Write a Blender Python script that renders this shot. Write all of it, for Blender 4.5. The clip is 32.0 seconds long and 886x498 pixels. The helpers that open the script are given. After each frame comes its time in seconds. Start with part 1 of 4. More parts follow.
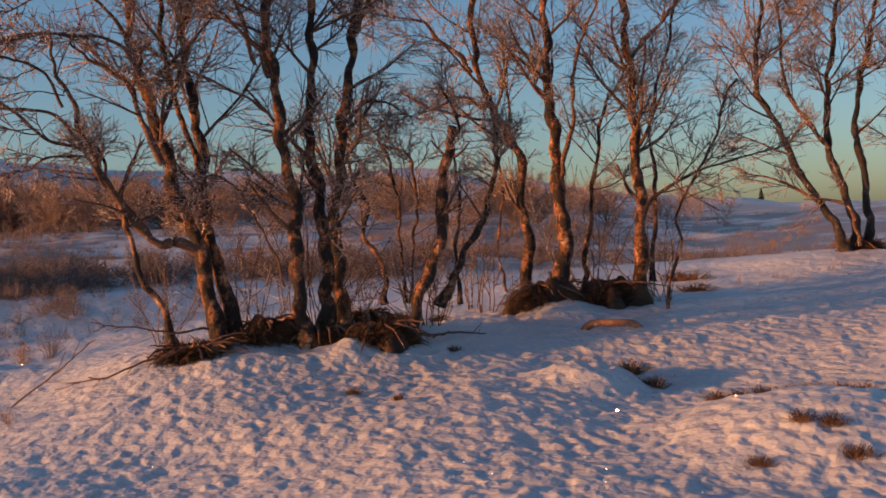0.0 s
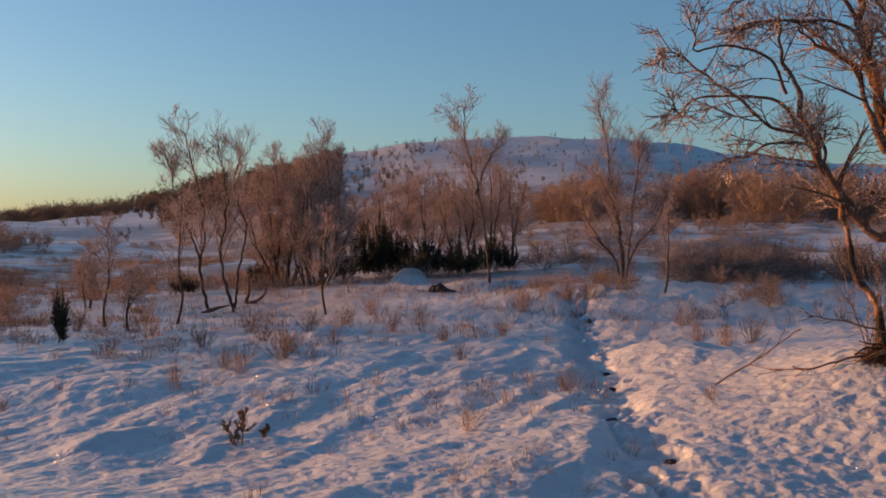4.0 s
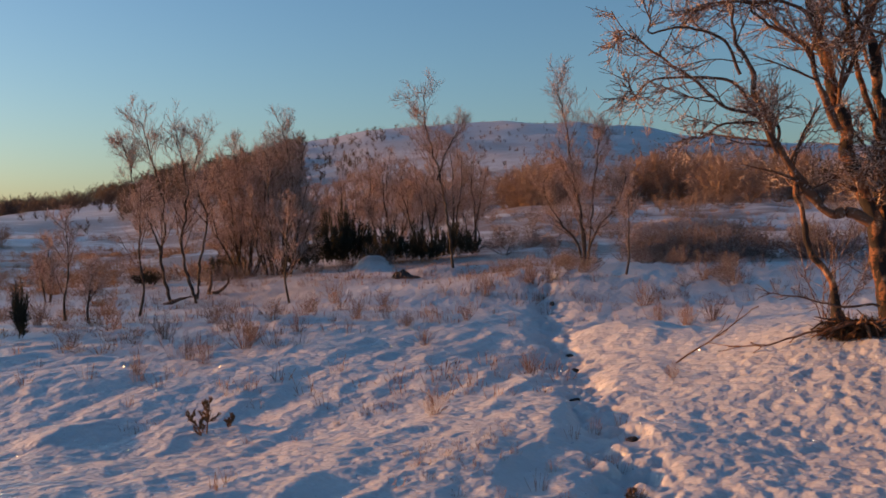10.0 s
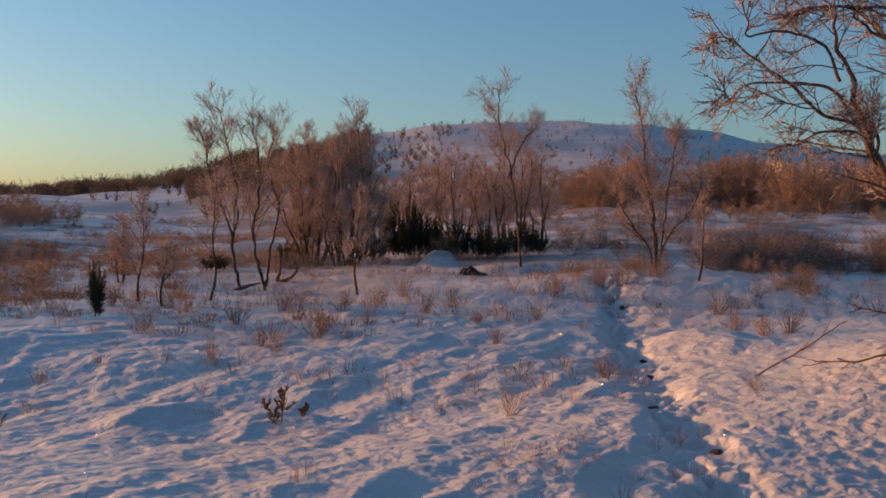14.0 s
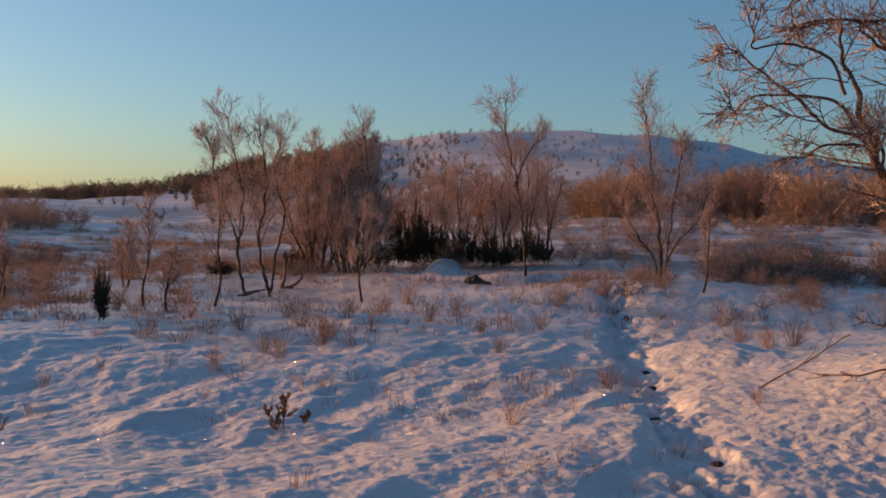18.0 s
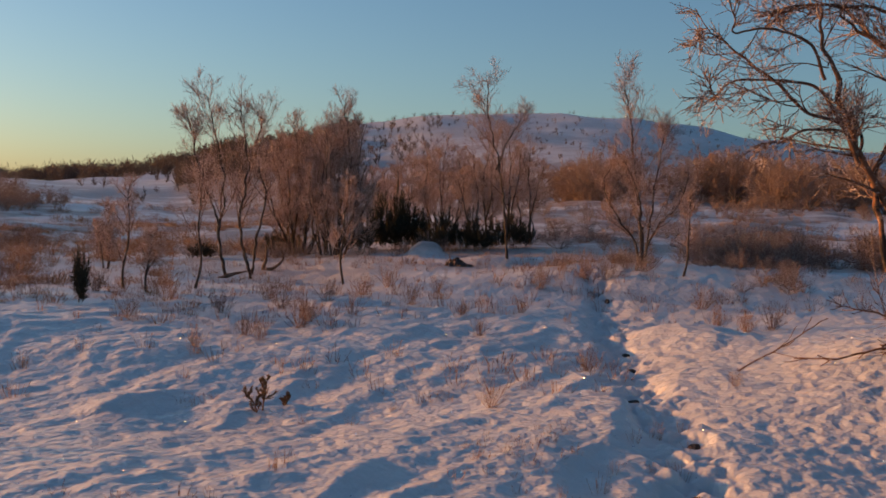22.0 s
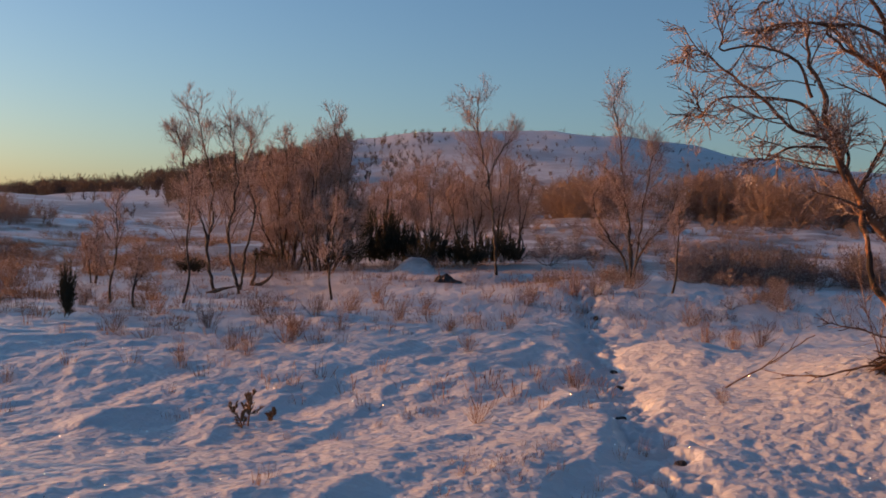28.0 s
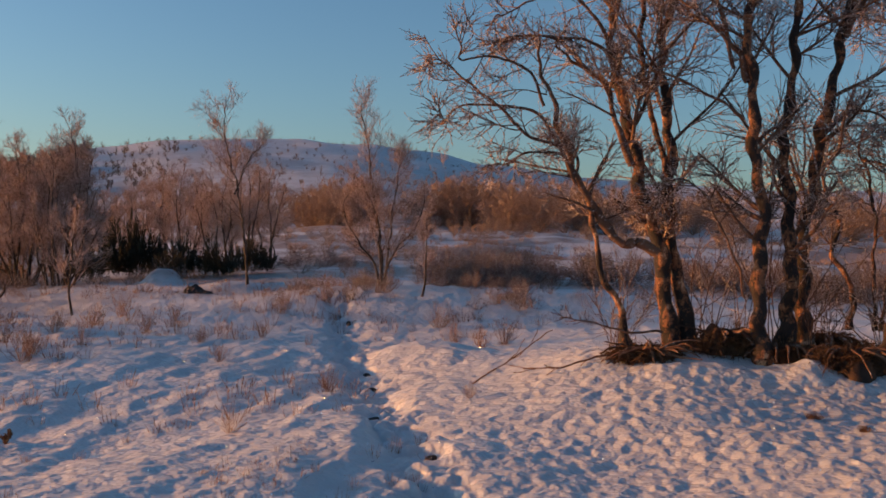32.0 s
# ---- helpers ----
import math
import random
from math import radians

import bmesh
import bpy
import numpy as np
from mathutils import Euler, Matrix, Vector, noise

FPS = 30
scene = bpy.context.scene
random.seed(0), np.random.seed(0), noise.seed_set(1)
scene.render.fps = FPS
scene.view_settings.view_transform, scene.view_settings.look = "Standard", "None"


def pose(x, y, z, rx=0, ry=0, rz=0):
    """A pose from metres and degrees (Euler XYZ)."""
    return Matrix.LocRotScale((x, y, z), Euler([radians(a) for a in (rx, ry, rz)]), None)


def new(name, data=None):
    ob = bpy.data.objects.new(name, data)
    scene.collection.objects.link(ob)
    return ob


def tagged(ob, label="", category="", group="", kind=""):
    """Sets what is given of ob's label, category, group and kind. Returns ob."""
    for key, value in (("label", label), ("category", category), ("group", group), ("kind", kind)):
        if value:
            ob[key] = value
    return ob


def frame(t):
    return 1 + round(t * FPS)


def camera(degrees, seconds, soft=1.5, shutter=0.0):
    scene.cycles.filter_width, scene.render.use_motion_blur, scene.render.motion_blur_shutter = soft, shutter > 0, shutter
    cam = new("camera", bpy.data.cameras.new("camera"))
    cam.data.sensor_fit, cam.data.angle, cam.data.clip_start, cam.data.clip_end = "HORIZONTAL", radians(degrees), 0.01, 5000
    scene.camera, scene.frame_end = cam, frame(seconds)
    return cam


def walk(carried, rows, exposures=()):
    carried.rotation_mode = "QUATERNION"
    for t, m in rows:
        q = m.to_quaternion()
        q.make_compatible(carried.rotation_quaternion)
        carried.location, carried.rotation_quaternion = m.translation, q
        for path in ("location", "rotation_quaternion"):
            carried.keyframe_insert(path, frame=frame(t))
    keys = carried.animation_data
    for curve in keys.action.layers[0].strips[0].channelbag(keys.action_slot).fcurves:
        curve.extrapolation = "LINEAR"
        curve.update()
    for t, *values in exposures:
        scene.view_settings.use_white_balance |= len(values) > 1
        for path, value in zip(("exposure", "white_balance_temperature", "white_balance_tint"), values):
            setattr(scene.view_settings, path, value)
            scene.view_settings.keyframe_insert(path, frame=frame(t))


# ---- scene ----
# Around the viewpoint, places are given as azimuth (degrees clockwise from +Y) and distance.
PATH = [
    (0, 0.102, -0.111, 1.632, 36.03, -0.90, -3.09), (0.5, 0.121, -0.152, 1.648, 31.44, 0.71, -0.60), (1, 0.130, -0.173, 1.642, 28.77, 0.55, -1.68),
    (1.5, 0.159, -0.079, 1.637, 22.77, 0.24, -2.00), (1.6, 0.132, -0.047, 1.634, 20.58, 0.21, -1.95), (2, 0.056, -0.037, 1.637, 11.98, 0.30, -0.54),
    (2.5, -0.009, -0.014, 1.625, 4.32, -0.02, 0.55), (3, -0.023, 0.006, 1.620, -1.69, -0.65, -0.35), (3.5, 0.018, 0.007, 1.612, -0.99, -0.72, 0.75),
    (5.5, 0.055, -0.048, 1.598, -0.16, 0.36, 0.04), (6, 0.069, -0.038, 1.606, -0.00, 0.16, -0.41), (6.5, 0.077, -0.051, 1.597, 0.34, 0.25, -0.65),
    (7, 0.071, -0.048, 1.594, 0.68, 0.18, -0.68), (7.5, 0.067, -0.042, 1.595, 0.93, 0.03, -0.68), (8, 0.065, -0.038, 1.590, 1.15, -0.19, -0.50),
    (8.5, 0.050, -0.030, 1.595, 1.37, -0.92, -0.51), (9, 0.052, -0.020, 1.598, 1.37, -1.17, -0.41), (9.5, 0.044, -0.028, 1.596, 1.26, -1.25, -0.68),
    (10, 0.055, -0.030, 1.596, 1.10, -1.29, -0.46), (10.5, 0.044, -0.033, 1.591, 1.11, -1.37, -0.30), (11, 0.048, -0.033, 1.591, 0.96, -1.48, -0.12),
    (11.5, 0.045, -0.048, 1.591, 0.89, -1.48, 0.04), (12, 0.048, -0.049, 1.586, 0.77, -1.19, 0.08), (12.5, 0.033, -0.043, 1.589, 0.65, -1.63, -0.73),
    (13, -0.106, 0.032, 1.602, 0.65, -1.42, 2.16), (13.5, -0.136, 0.026, 1.608, -1.52, -1.55, 2.09), (14, -0.097, 0.050, 1.599, -2.20, -1.54, 1.99),
    (14.5, -0.055, 0.085, 1.594, -2.35, -1.33, 2.17), (16.5, -0.075, 0.045, 1.600, -2.18, -0.87, 2.56), (17, -0.073, 0.042, 1.602, -2.32, -0.99, 2.58),
    (17.5, -0.077, 0.041, 1.600, -2.44, -1.06, 2.58), (18, -0.079, 0.046, 1.600, -2.55, -1.09, 2.66), (18.5, -0.086, 0.047, 1.601, -2.62, -1.15, 2.89),
    (19, -0.086, 0.050, 1.599, -2.69, -1.17, 3.10), (19.5, -0.085, 0.048, 1.598, -2.70, -1.27, 3.14), (20, -0.055, 0.046, 1.595, -2.70, -1.37, 2.83),
    (20.5, -0.050, 0.059, 1.599, -2.28, -2.05, 3.09), (21, -0.060, 0.057, 1.598, -1.92, -2.32, 3.15), (21.5, -0.064, 0.049, 1.606, -1.66, -2.39, 3.05),
    (22, -0.066, 0.045, 1.605, -1.54, -2.01, 2.92), (22.5, -0.066, 0.044, 1.605, -1.55, -1.77, 2.89), (23, -0.136, 0.014, 1.605, -1.37, -1.61, 3.51),
    (23.5, -0.158, 0.092, 1.573, -7.78, -1.78, 3.44), (24, -0.132, 0.090, 1.583, -9.26, -1.75, 3.24), (24.5, -0.052, 0.067, 1.607, -7.16, -1.49, 3.14),
    (25, -0.017, 0.064, 1.592, -4.05, -1.23, 3.03), (25.5, -0.043, 0.073, 1.596, -3.07, -1.28, 2.87), (27.5, -0.049, 0.066, 1.595, -1.35, -1.04, 3.33),
    (28, -0.045, 0.060, 1.595, -1.06, -1.07, 3.21), (28.5, 0.036, 0.018, 1.607, 1.88, -1.00, 2.32), (29, 0.099, 0.040, 1.600, 5.39, -0.65, 1.37),
    (29.5, 0.084, 0.011, 1.587, 6.35, -0.36, 1.28), (30, 0.083, -0.007, 1.582, 6.52, -0.34, 0.71), (30.5, 0.112, -0.019, 1.573, 6.52, -0.27, 0.40),
    (31, 0.068, -0.040, 1.563, 11.51, -0.18, 0.48), (31.5, 0.013, 0.030, 1.580, 12.61, -0.24, 1.20), (32, -0.030, 0.003, 1.573, 12.39, -0.01, 1.95),
]
cam = camera(45.9, 32.0, soft=1.7)


def view(x, y, z, yaw, pitch, roll):
    """The pose of a camera that faces yaw (clockwise from +Y) and pitch, leaning by roll."""
    return Matrix.Translation((x, y, z)) @ Euler((radians(90 + pitch), 0, radians(-yaw))).to_matrix().to_4x4() @ pose(0, 0, 0, 0, 0, roll)


EXPOSURE, KELVIN, TINT = 0.70, 6450, 10
walk(cam, [(t, view(*rest)) for t, *rest in PATH], [(0.0, EXPOSURE + 0.02, KELVIN + 200, TINT + 5), (1.0, EXPOSURE + 0.27, KELVIN - 150, TINT - 1), (2.6, EXPOSURE + 0.08, KELVIN - 150, TINT - 1), (6.0, EXPOSURE - 0.04, KELVIN - 300, TINT - 1), (12.5, EXPOSURE - 0.04, KELVIN - 130, TINT - 1), (17.0, EXPOSURE - 0.05, KELVIN - 180, TINT - 1), (20.0, EXPOSURE - 0.04, KELVIN + 120, TINT), (22.5, EXPOSURE - 0.10, KELVIN + 220, TINT), (25.0, EXPOSURE - 0.21, KELVIN - 50, TINT + 6), (28.5, EXPOSURE - 0.07, KELVIN - 50, TINT + 3), (31.0, EXPOSURE - 0.02, KELVIN - 80, TINT - 1), (32.0, EXPOSURE - 0.02, KELVIN - 80, TINT - 1)])

# ---- light: low winter sun from the side, clear sky ----
SUN_AZ, SUN_EL = -70.0, 7.5
world = bpy.data.worlds.new("winter_sky")
scene.world = world
world.use_nodes = True
wn = world.node_tree.nodes
sky = wn.new("ShaderNodeTexSky")
sky.sky_type, sky.sun_disc = "NISHITA", False
sky.sun_elevation, sky.sun_rotation = radians(SUN_EL), radians(SUN_AZ)
sky.air_density, sky.dust_density, sky.ozone_density = 1.0, 1.0, 3.2
world.node_tree.links.new(sky.outputs[0], wn["Background"].inputs[0])
wn["Background"].inputs[1].default_value = 0.108
sun = new("sun", bpy.data.lights.new("sun", "SUN"))
sun.data.energy, sun.data.angle, sun.data.color = 4.2, radians(2.6), (1.0, 0.41, 0.11)
ce = math.cos(radians(SUN_EL))
to_sun = Vector((math.sin(radians(SUN_AZ)) * ce, math.cos(radians(SUN_AZ)) * ce, math.sin(radians(SUN_EL))))
sun.matrix_world = Matrix.Translation((0, 0, 60)) @ to_sun.to_track_quat("Z", "Y").to_matrix().to_4x4()

# ---- materials ----


def material(name, rough=0.8):
    m = bpy.data.materials.new(name)
    m.use_nodes = True
    n = m.node_tree.nodes
    n["Principled BSDF"].inputs["Roughness"].default_value = rough
    return m, n, m.node_tree.links, n["Principled BSDF"]


def noise_node(n, links, scale, detail=4.0, rough=0.6, stretch=None):
    tc = n.new("ShaderNodeTexCoord")
    tex = n.new("ShaderNodeTexNoise")
    tex.inputs["Scale"].default_value, tex.inputs["Detail"].default_value, tex.inputs["Roughness"].default_value = scale, detail, rough
    if stretch:
        mp = n.new("ShaderNodeMapping")
        mp.inputs["Scale"].default_value = stretch
        links.new(tc.outputs["Object"], mp.inputs["Vector"])
        links.new(mp.outputs[0], tex.inputs["Vector"])
    else:
        links.new(tc.outputs["Object"], tex.inputs["Vector"])
    return tex.outputs["Fac"]


def ramp(n, links, fac, stops):
    r = n.new("ShaderNodeValToRGB")
    e = r.color_ramp.elements
    while len(e) < len(stops):
        e.new(0.5)
    for el, (p, c) in zip(e, stops):
        el.position, el.color = p, (*c, 1)
    links.new(fac, r.inputs["Fac"])
    return r.outputs["Color"]


def bump(n, links, bsdf, height, strength, distance):
    b = n.new("ShaderNodeBump")
    b.inputs["Strength"].default_value, b.inputs["Distance"].default_value = strength, distance
    links.new(height, b.inputs["Height"])
    links.new(b.outputs[0], bsdf.inputs["Normal"])


def mix(n, links, fac, a, b):
    m = n.new("ShaderNodeMix")
    m.data_type = "RGBA"
    links.new(fac, m.inputs["Factor"])
    for sock, v in ((6, a), (7, b)):
        if isinstance(v, tuple):
            m.inputs[sock].default_value = (*v, 1)
        else:
            links.new(v, m.inputs[sock])
    return m.outputs[2]


def plant_material(name, dark, light, frost, frost_at=0.55, scale=60.0, rough=0.85):
    """Bark or stem: two browns at coarse scale, rime in patches at fine scale."""
    m, n, l, b = material(name, rough)
    base = ramp(n, l, noise_node(n, l, 4.0, 3.0), [(0.35, dark), (0.65, light)])
    rime = ramp(n, l, noise_node(n, l, scale, 2.0), [(frost_at - 0.08, (0, 0, 0)), (frost_at + 0.08, (1, 1, 1))])
    l.new(mix(n, l, rime, base, frost), b.inputs["Base Color"])
    return m


def snow_material():
    """Wind-packed snow; past the open field low heath shows through it in patches."""
    m, n, l, b = material("snow", 0.45)
    snow = ramp(n, l, noise_node(n, l, 0.7, 5.0), [(0.3, (0.50, 0.505, 0.52)), (0.7, (0.61, 0.61, 0.615))])
    heath = ramp(n, l, noise_node(n, l, 1.3, 6.0, 0.7), [(0.35, (0.09, 0.05, 0.03)), (0.65, (0.22, 0.125, 0.07))])
    patch = ramp(n, l, noise_node(n, l, 0.2, 7.0, 0.72, (0.55, 1.0, 1.0)), [(0.44, (0, 0, 0)), (0.52, (1, 1, 1))])
    tc = n.new("ShaderNodeTexCoord")
    far = n.new("ShaderNodeVectorMath")
    far.operation = "LENGTH"
    l.new(tc.outputs["Object"], far.inputs[0])
    reach = n.new("ShaderNodeMapRange")
    reach.inputs["From Min"].default_value, reach.inputs["From Max"].default_value, reach.inputs["To Max"].default_value = 15.0, 26.0, 0.8
    l.new(far.outputs["Value"], reach.inputs["Value"])
    upland = n.new("ShaderNodeMapRange")
    upland.inputs["From Min"].default_value, upland.inputs["From Max"].default_value = 75.0, 150.0
    upland.inputs["To Min"].default_value, upland.inputs["To Max"].default_value = 1.0, 0.1
    l.new(far.outputs["Value"], upland.inputs["Value"])
    cover = n.new("ShaderNodeMath")
    cover.operation = "MULTIPLY"
    l.new(upland.outputs[0], cover.inputs[0])
    l.new(reach.outputs[0], cover.inputs[1])
    both = n.new("ShaderNodeMath")
    both.operation = "MULTIPLY"
    l.new(patch, both.inputs[0])
    l.new(cover.outputs[0], both.inputs[1])
    l.new(mix(n, l, both.outputs[0], snow, heath), b.inputs["Base Color"])
    b.inputs["Specular IOR Level"].default_value = 0.9
    b.inputs["Subsurface Weight"].default_value, b.inputs["Subsurface Scale"].default_value = 0.5, 0.035
    b.inputs["Subsurface Radius"].default_value = (1.0, 0.9, 0.85)
    bump(n, l, b, noise_node(n, l, 11.0, 2.0, 0.5), 1.0, 0.035)
    return m


def bark_material(name, pale, brown, dark, pale_at):
    """Mountain birch: peeling pale sheets over red-brown bark with dark cross bands and flecks."""
    m, n, l, b = material(name, 0.75)
    patches = noise_node(n, l, 9.0, 7.0, 0.75, (1.0, 1.0, 0.7))
    c = ramp(n, l, patches, [(pale_at - 0.08, dark), (pale_at - 0.04, brown), (pale_at + 0.01, brown), (pale_at + 0.04, pale)])
    bands = noise_node(n, l, 14.0, 4.0, 0.7, (0.7, 0.7, 5.0))
    band = ramp(n, l, bands, [(0.57, (0, 0, 0)), (0.64, (1, 1, 1))])
    l.new(mix(n, l, band, c, dark), b.inputs["Base Color"])
    bump(n, l, b, patches, 1.0, 0.03)
    return m


SNOW = snow_material()
BARK = bark_material("birch_bark", (0.66, 0.385, 0.22), (0.27, 0.108, 0.046), (0.02, 0.011, 0.008), 0.575)
BARK_GREY = bark_material("grey_birch_bark", (0.12, 0.08, 0.06), (0.048, 0.031, 0.024), (0.016, 0.011, 0.009), 0.56)
LIMB = plant_material("limb_bark", (0.065, 0.032, 0.019), (0.16, 0.077, 0.043), (0.45, 0.38, 0.35), 0.66, 40)
TWIG = plant_material("frosted_twig", (0.075, 0.041, 0.028), (0.165, 0.09, 0.06), (0.6, 0.5, 0.45), 0.535, 55)
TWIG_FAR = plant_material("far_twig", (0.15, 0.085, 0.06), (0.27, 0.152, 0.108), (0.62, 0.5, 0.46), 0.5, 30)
TWIG_RUST = plant_material("rust_twig", (0.155, 0.096, 0.066), (0.275, 0.17, 0.118), (0.46, 0.38, 0.34), 0.58, 30)
FROSTED = plant_material("frosted_heather", (0.12, 0.06, 0.04), (0.23, 0.125, 0.08), (0.6, 0.5, 0.46), 0.58, 35)
WOODS = plant_material("far_woods", (0.08, 0.055, 0.042), (0.15, 0.105, 0.08), (0.25, 0.22, 0.2), 0.66, 2)
HEATH = plant_material("heath_stems", (0.07, 0.042, 0.033), (0.15, 0.088, 0.065), (0.46, 0.41, 0.4), 0.56, 35)
STRAW = plant_material("dry_grass", (0.2, 0.1, 0.05), (0.36, 0.2, 0.105), (0.5, 0.45, 0.42), 0.6, 30)
NEEDLE = plant_material("juniper_needles", (0.014, 0.016, 0.009), (0.036, 0.034, 0.018), (0.25, 0.22, 0.2), 0.78, 40)
SPRUCE = plant_material("spruce_needles", (0.02, 0.03, 0.02), (0.045, 0.055, 0.035), (0.2, 0.2, 0.2), 0.75, 3)
MOSS = plant_material("moss_and_roots", (0.018, 0.010, 0.006), (0.085, 0.04, 0.017), (0.5, 0.46, 0.45), 0.84, 22)
STONE = plant_material("dark_stone", (0.014, 0.013, 0.012), (0.04, 0.036, 0.034), (0.6, 0.6, 0.62), 0.86, 12)
DEADWOOD = plant_material("weathered_wood", (0.14, 0.065, 0.035), (0.30, 0.15, 0.08), (0.6, 0.55, 0.52), 0.66, 20)

# ---- mesh tools ----


def mesh_of(name, verts, faces, mat=None, smooth=True):
    """A mesh from arrays: verts (N, 3) and faces, all triangles or all quads."""
    verts, faces = np.asarray(verts, np.float32), np.asarray(faces, np.int32)
    me = bpy.data.meshes.new(name)
    k = faces.shape[1]
    me.vertices.add(len(verts))
    me.vertices.foreach_set("co", verts.ravel())
    me.loops.add(faces.size)
    me.loops.foreach_set("vertex_index", faces.ravel())
    me.polygons.add(len(faces))
    me.polygons.foreach_set("loop_start", np.arange(0, faces.size, k, dtype=np.int32))
    me.polygons.foreach_set("use_smooth", np.full(len(faces), smooth))
    me.update(calc_edges=True)
    if mat:
        me.materials.append(mat)
    return me


def unit(v):
    return v / np.maximum(np.linalg.norm(v, axis=-1, keepdims=True), 1e-9)


def tubes(pts, rad, sides):
    """Tapered tubes round M lines of n points: pts (M, n, 3), rad (M, n)."""
    m, n = pts.shape[:2]
    tan = unit(np.gradient(pts, axis=1))
    main = unit(pts[:, -1] - pts[:, 0])
    ref = np.where(np.abs(main[:, 2:3]) > 0.8, [[1.0, 0, 0]], [[0, 0, 1.0]])[:, None, :]
    u = unit(np.cross(tan, np.broadcast_to(ref, tan.shape)))
    v = np.cross(tan, u)
    a = np.arange(sides) * 2 * np.pi / sides
    ring = u[:, :, None] * np.cos(a)[:, None] + v[:, :, None] * np.sin(a)[:, None]
    verts = (pts[:, :, None] + ring * rad[:, :, None, None]).reshape(-1, 3)
    i, j, k = np.meshgrid(np.arange(m), np.arange(n - 1), np.arange(sides), indexing="ij")
    o = (i * n + j) * sides
    k2 = (k + 1) % sides
    return verts, np.stack([o + k, o + k2, o + sides + k2, o + sides + k], -1).reshape(-1, 4)


def join(pieces):
    vs, fs, at = [], [], 0
    for v, f in pieces:
        vs.append(v), fs.append(f + at)
        at += len(v)
    return np.concatenate(vs), np.concatenate(fs)


def part(name, data, material_, parent, label="", smooth=True):
    """Links arrays (verts, faces) as ONE mesh object under a thing."""
    ob = new(name, mesh_of(name, *data, material_, smooth))
    ob.parent = parent
    if label:
        ob["label"] = label
    return ob


def lines_from(rng, start, way, length, n, wander, lift):
    """M wandering lines of n points that begin at start (M, 3) in the direction way, bending up by lift."""
    m = len(start)
    turn = np.cumsum(rng.normal(0, wander, (m, n - 1, 3)), axis=1)
    turn[..., 2] += np.linspace(0, 1, n - 1)[None] * lift
    steps = unit(way[:, None] + turn) * (length / (n - 1))[:, None, None]
    return np.concatenate([start[:, None], start[:, None] + np.cumsum(steps, axis=1)], axis=1)


def offshoots(rng, pts, rad, count, low, ratio, spread, n, wander, lift, thin=0.55, least=0.0, grow=0.0):
    """Children of M lines: count for each, from fraction low on, with length a ratio of the parent's."""
    m, pn = pts.shape[:2]
    s = low + (1 - low) * rng.random((m, count)) ** 0.85
    f = s * (pn - 1)
    i = np.minimum(f.astype(int), pn - 2)
    w = (f - i)[..., None]
    rows = np.arange(m)[:, None]
    start = pts[rows, i] * (1 - w) + pts[rows, i + 1] * w
    tan = unit(pts[rows, i + 1] - pts[rows, i])
    side = unit(np.cross(tan, rng.normal(0, 1, tan.shape)))
    ang = np.radians(spread[0] + (spread[1] - spread[0]) * rng.random((m, count, 1)))
    way = tan * np.cos(ang) + side * np.sin(ang)
    size = np.linalg.norm(np.diff(pts, axis=1), axis=-1).sum(1)[:, None]
    length = np.maximum(size * ratio * (1.15 - 0.75 * s) * (0.6 + 0.8 * rng.random((m, count))), least) * (1 - grow * (1 - s) ** 2)
    r = (rad[rows, i] * (1 - w[..., 0]) + rad[rows, i + 1] * w[..., 0]) * thin
    line = lines_from(rng, start.reshape(-1, 3), way.reshape(-1, 3), length.ravel(), n, wander, lift)
    return line, r.reshape(-1, 1) * np.linspace(1, 0.4, n)[None]


def resample(points, n):
    """A smooth curve of n points through a few given ones."""
    p = np.asarray(points, float)
    t = np.r_[0, np.cumsum(np.linalg.norm(np.diff(p, axis=0), axis=1))]
    s = np.linspace(0, t[-1], n)
    k = np.gradient(p, t, axis=0)
    i = np.clip(np.searchsorted(t, s) - 1, 0, len(t) - 2)
    h = (t[i + 1] - t[i])[:, None]
    u = ((s - t[i]) / (t[i + 1] - t[i]))[:, None]
    return (p[i] * (2 * u**3 - 3 * u**2 + 1) + k[i] * h * (u**3 - 2 * u**2 + u)
            + p[i + 1] * (3 * u**2 - 2 * u**3) + k[i + 1] * h * (u**3 - u**2))


def polar(azimuth, d, z=0.0):
    a = np.radians(azimuth)
    return np.array([d * np.sin(a), d * np.cos(a), z])


# ---- the ground ----


def lattice(ix, iy, seed):
    h = (ix.astype(np.int64) * 374761393 + iy.astype(np.int64) * 668265263 + seed * 974711) & 0xFFFFFFFF
    h = ((h ^ (h >> 13)) * 1274126177) & 0xFFFFFFFF
    return ((h ^ (h >> 16)) & 0xFFFF) / 65535.0 * 2 - 1


def relief(x, y, size, seed):
    """Smooth value noise, -1 to 1, with features of that size in metres."""
    c, s = math.cos(seed * 1.7), math.sin(seed * 1.7)
    x, y = (x * c - y * s) / size, (x * s + y * c) / size
    ix, iy = np.floor(x), np.floor(y)
    u, v = x - ix, y - iy
    u, v = u * u * u * (u * (6 * u - 15) + 10), v * v * v * (v * (6 * v - 15) + 10)
    a, b = lattice(ix, iy, seed), lattice(ix + 1, iy, seed)
    c2, d2 = lattice(ix, iy + 1, seed), lattice(ix + 1, iy + 1, seed)
    return (a * (1 - u) + b * u) * (1 - v) + (c2 * (1 - u) + d2 * u) * v


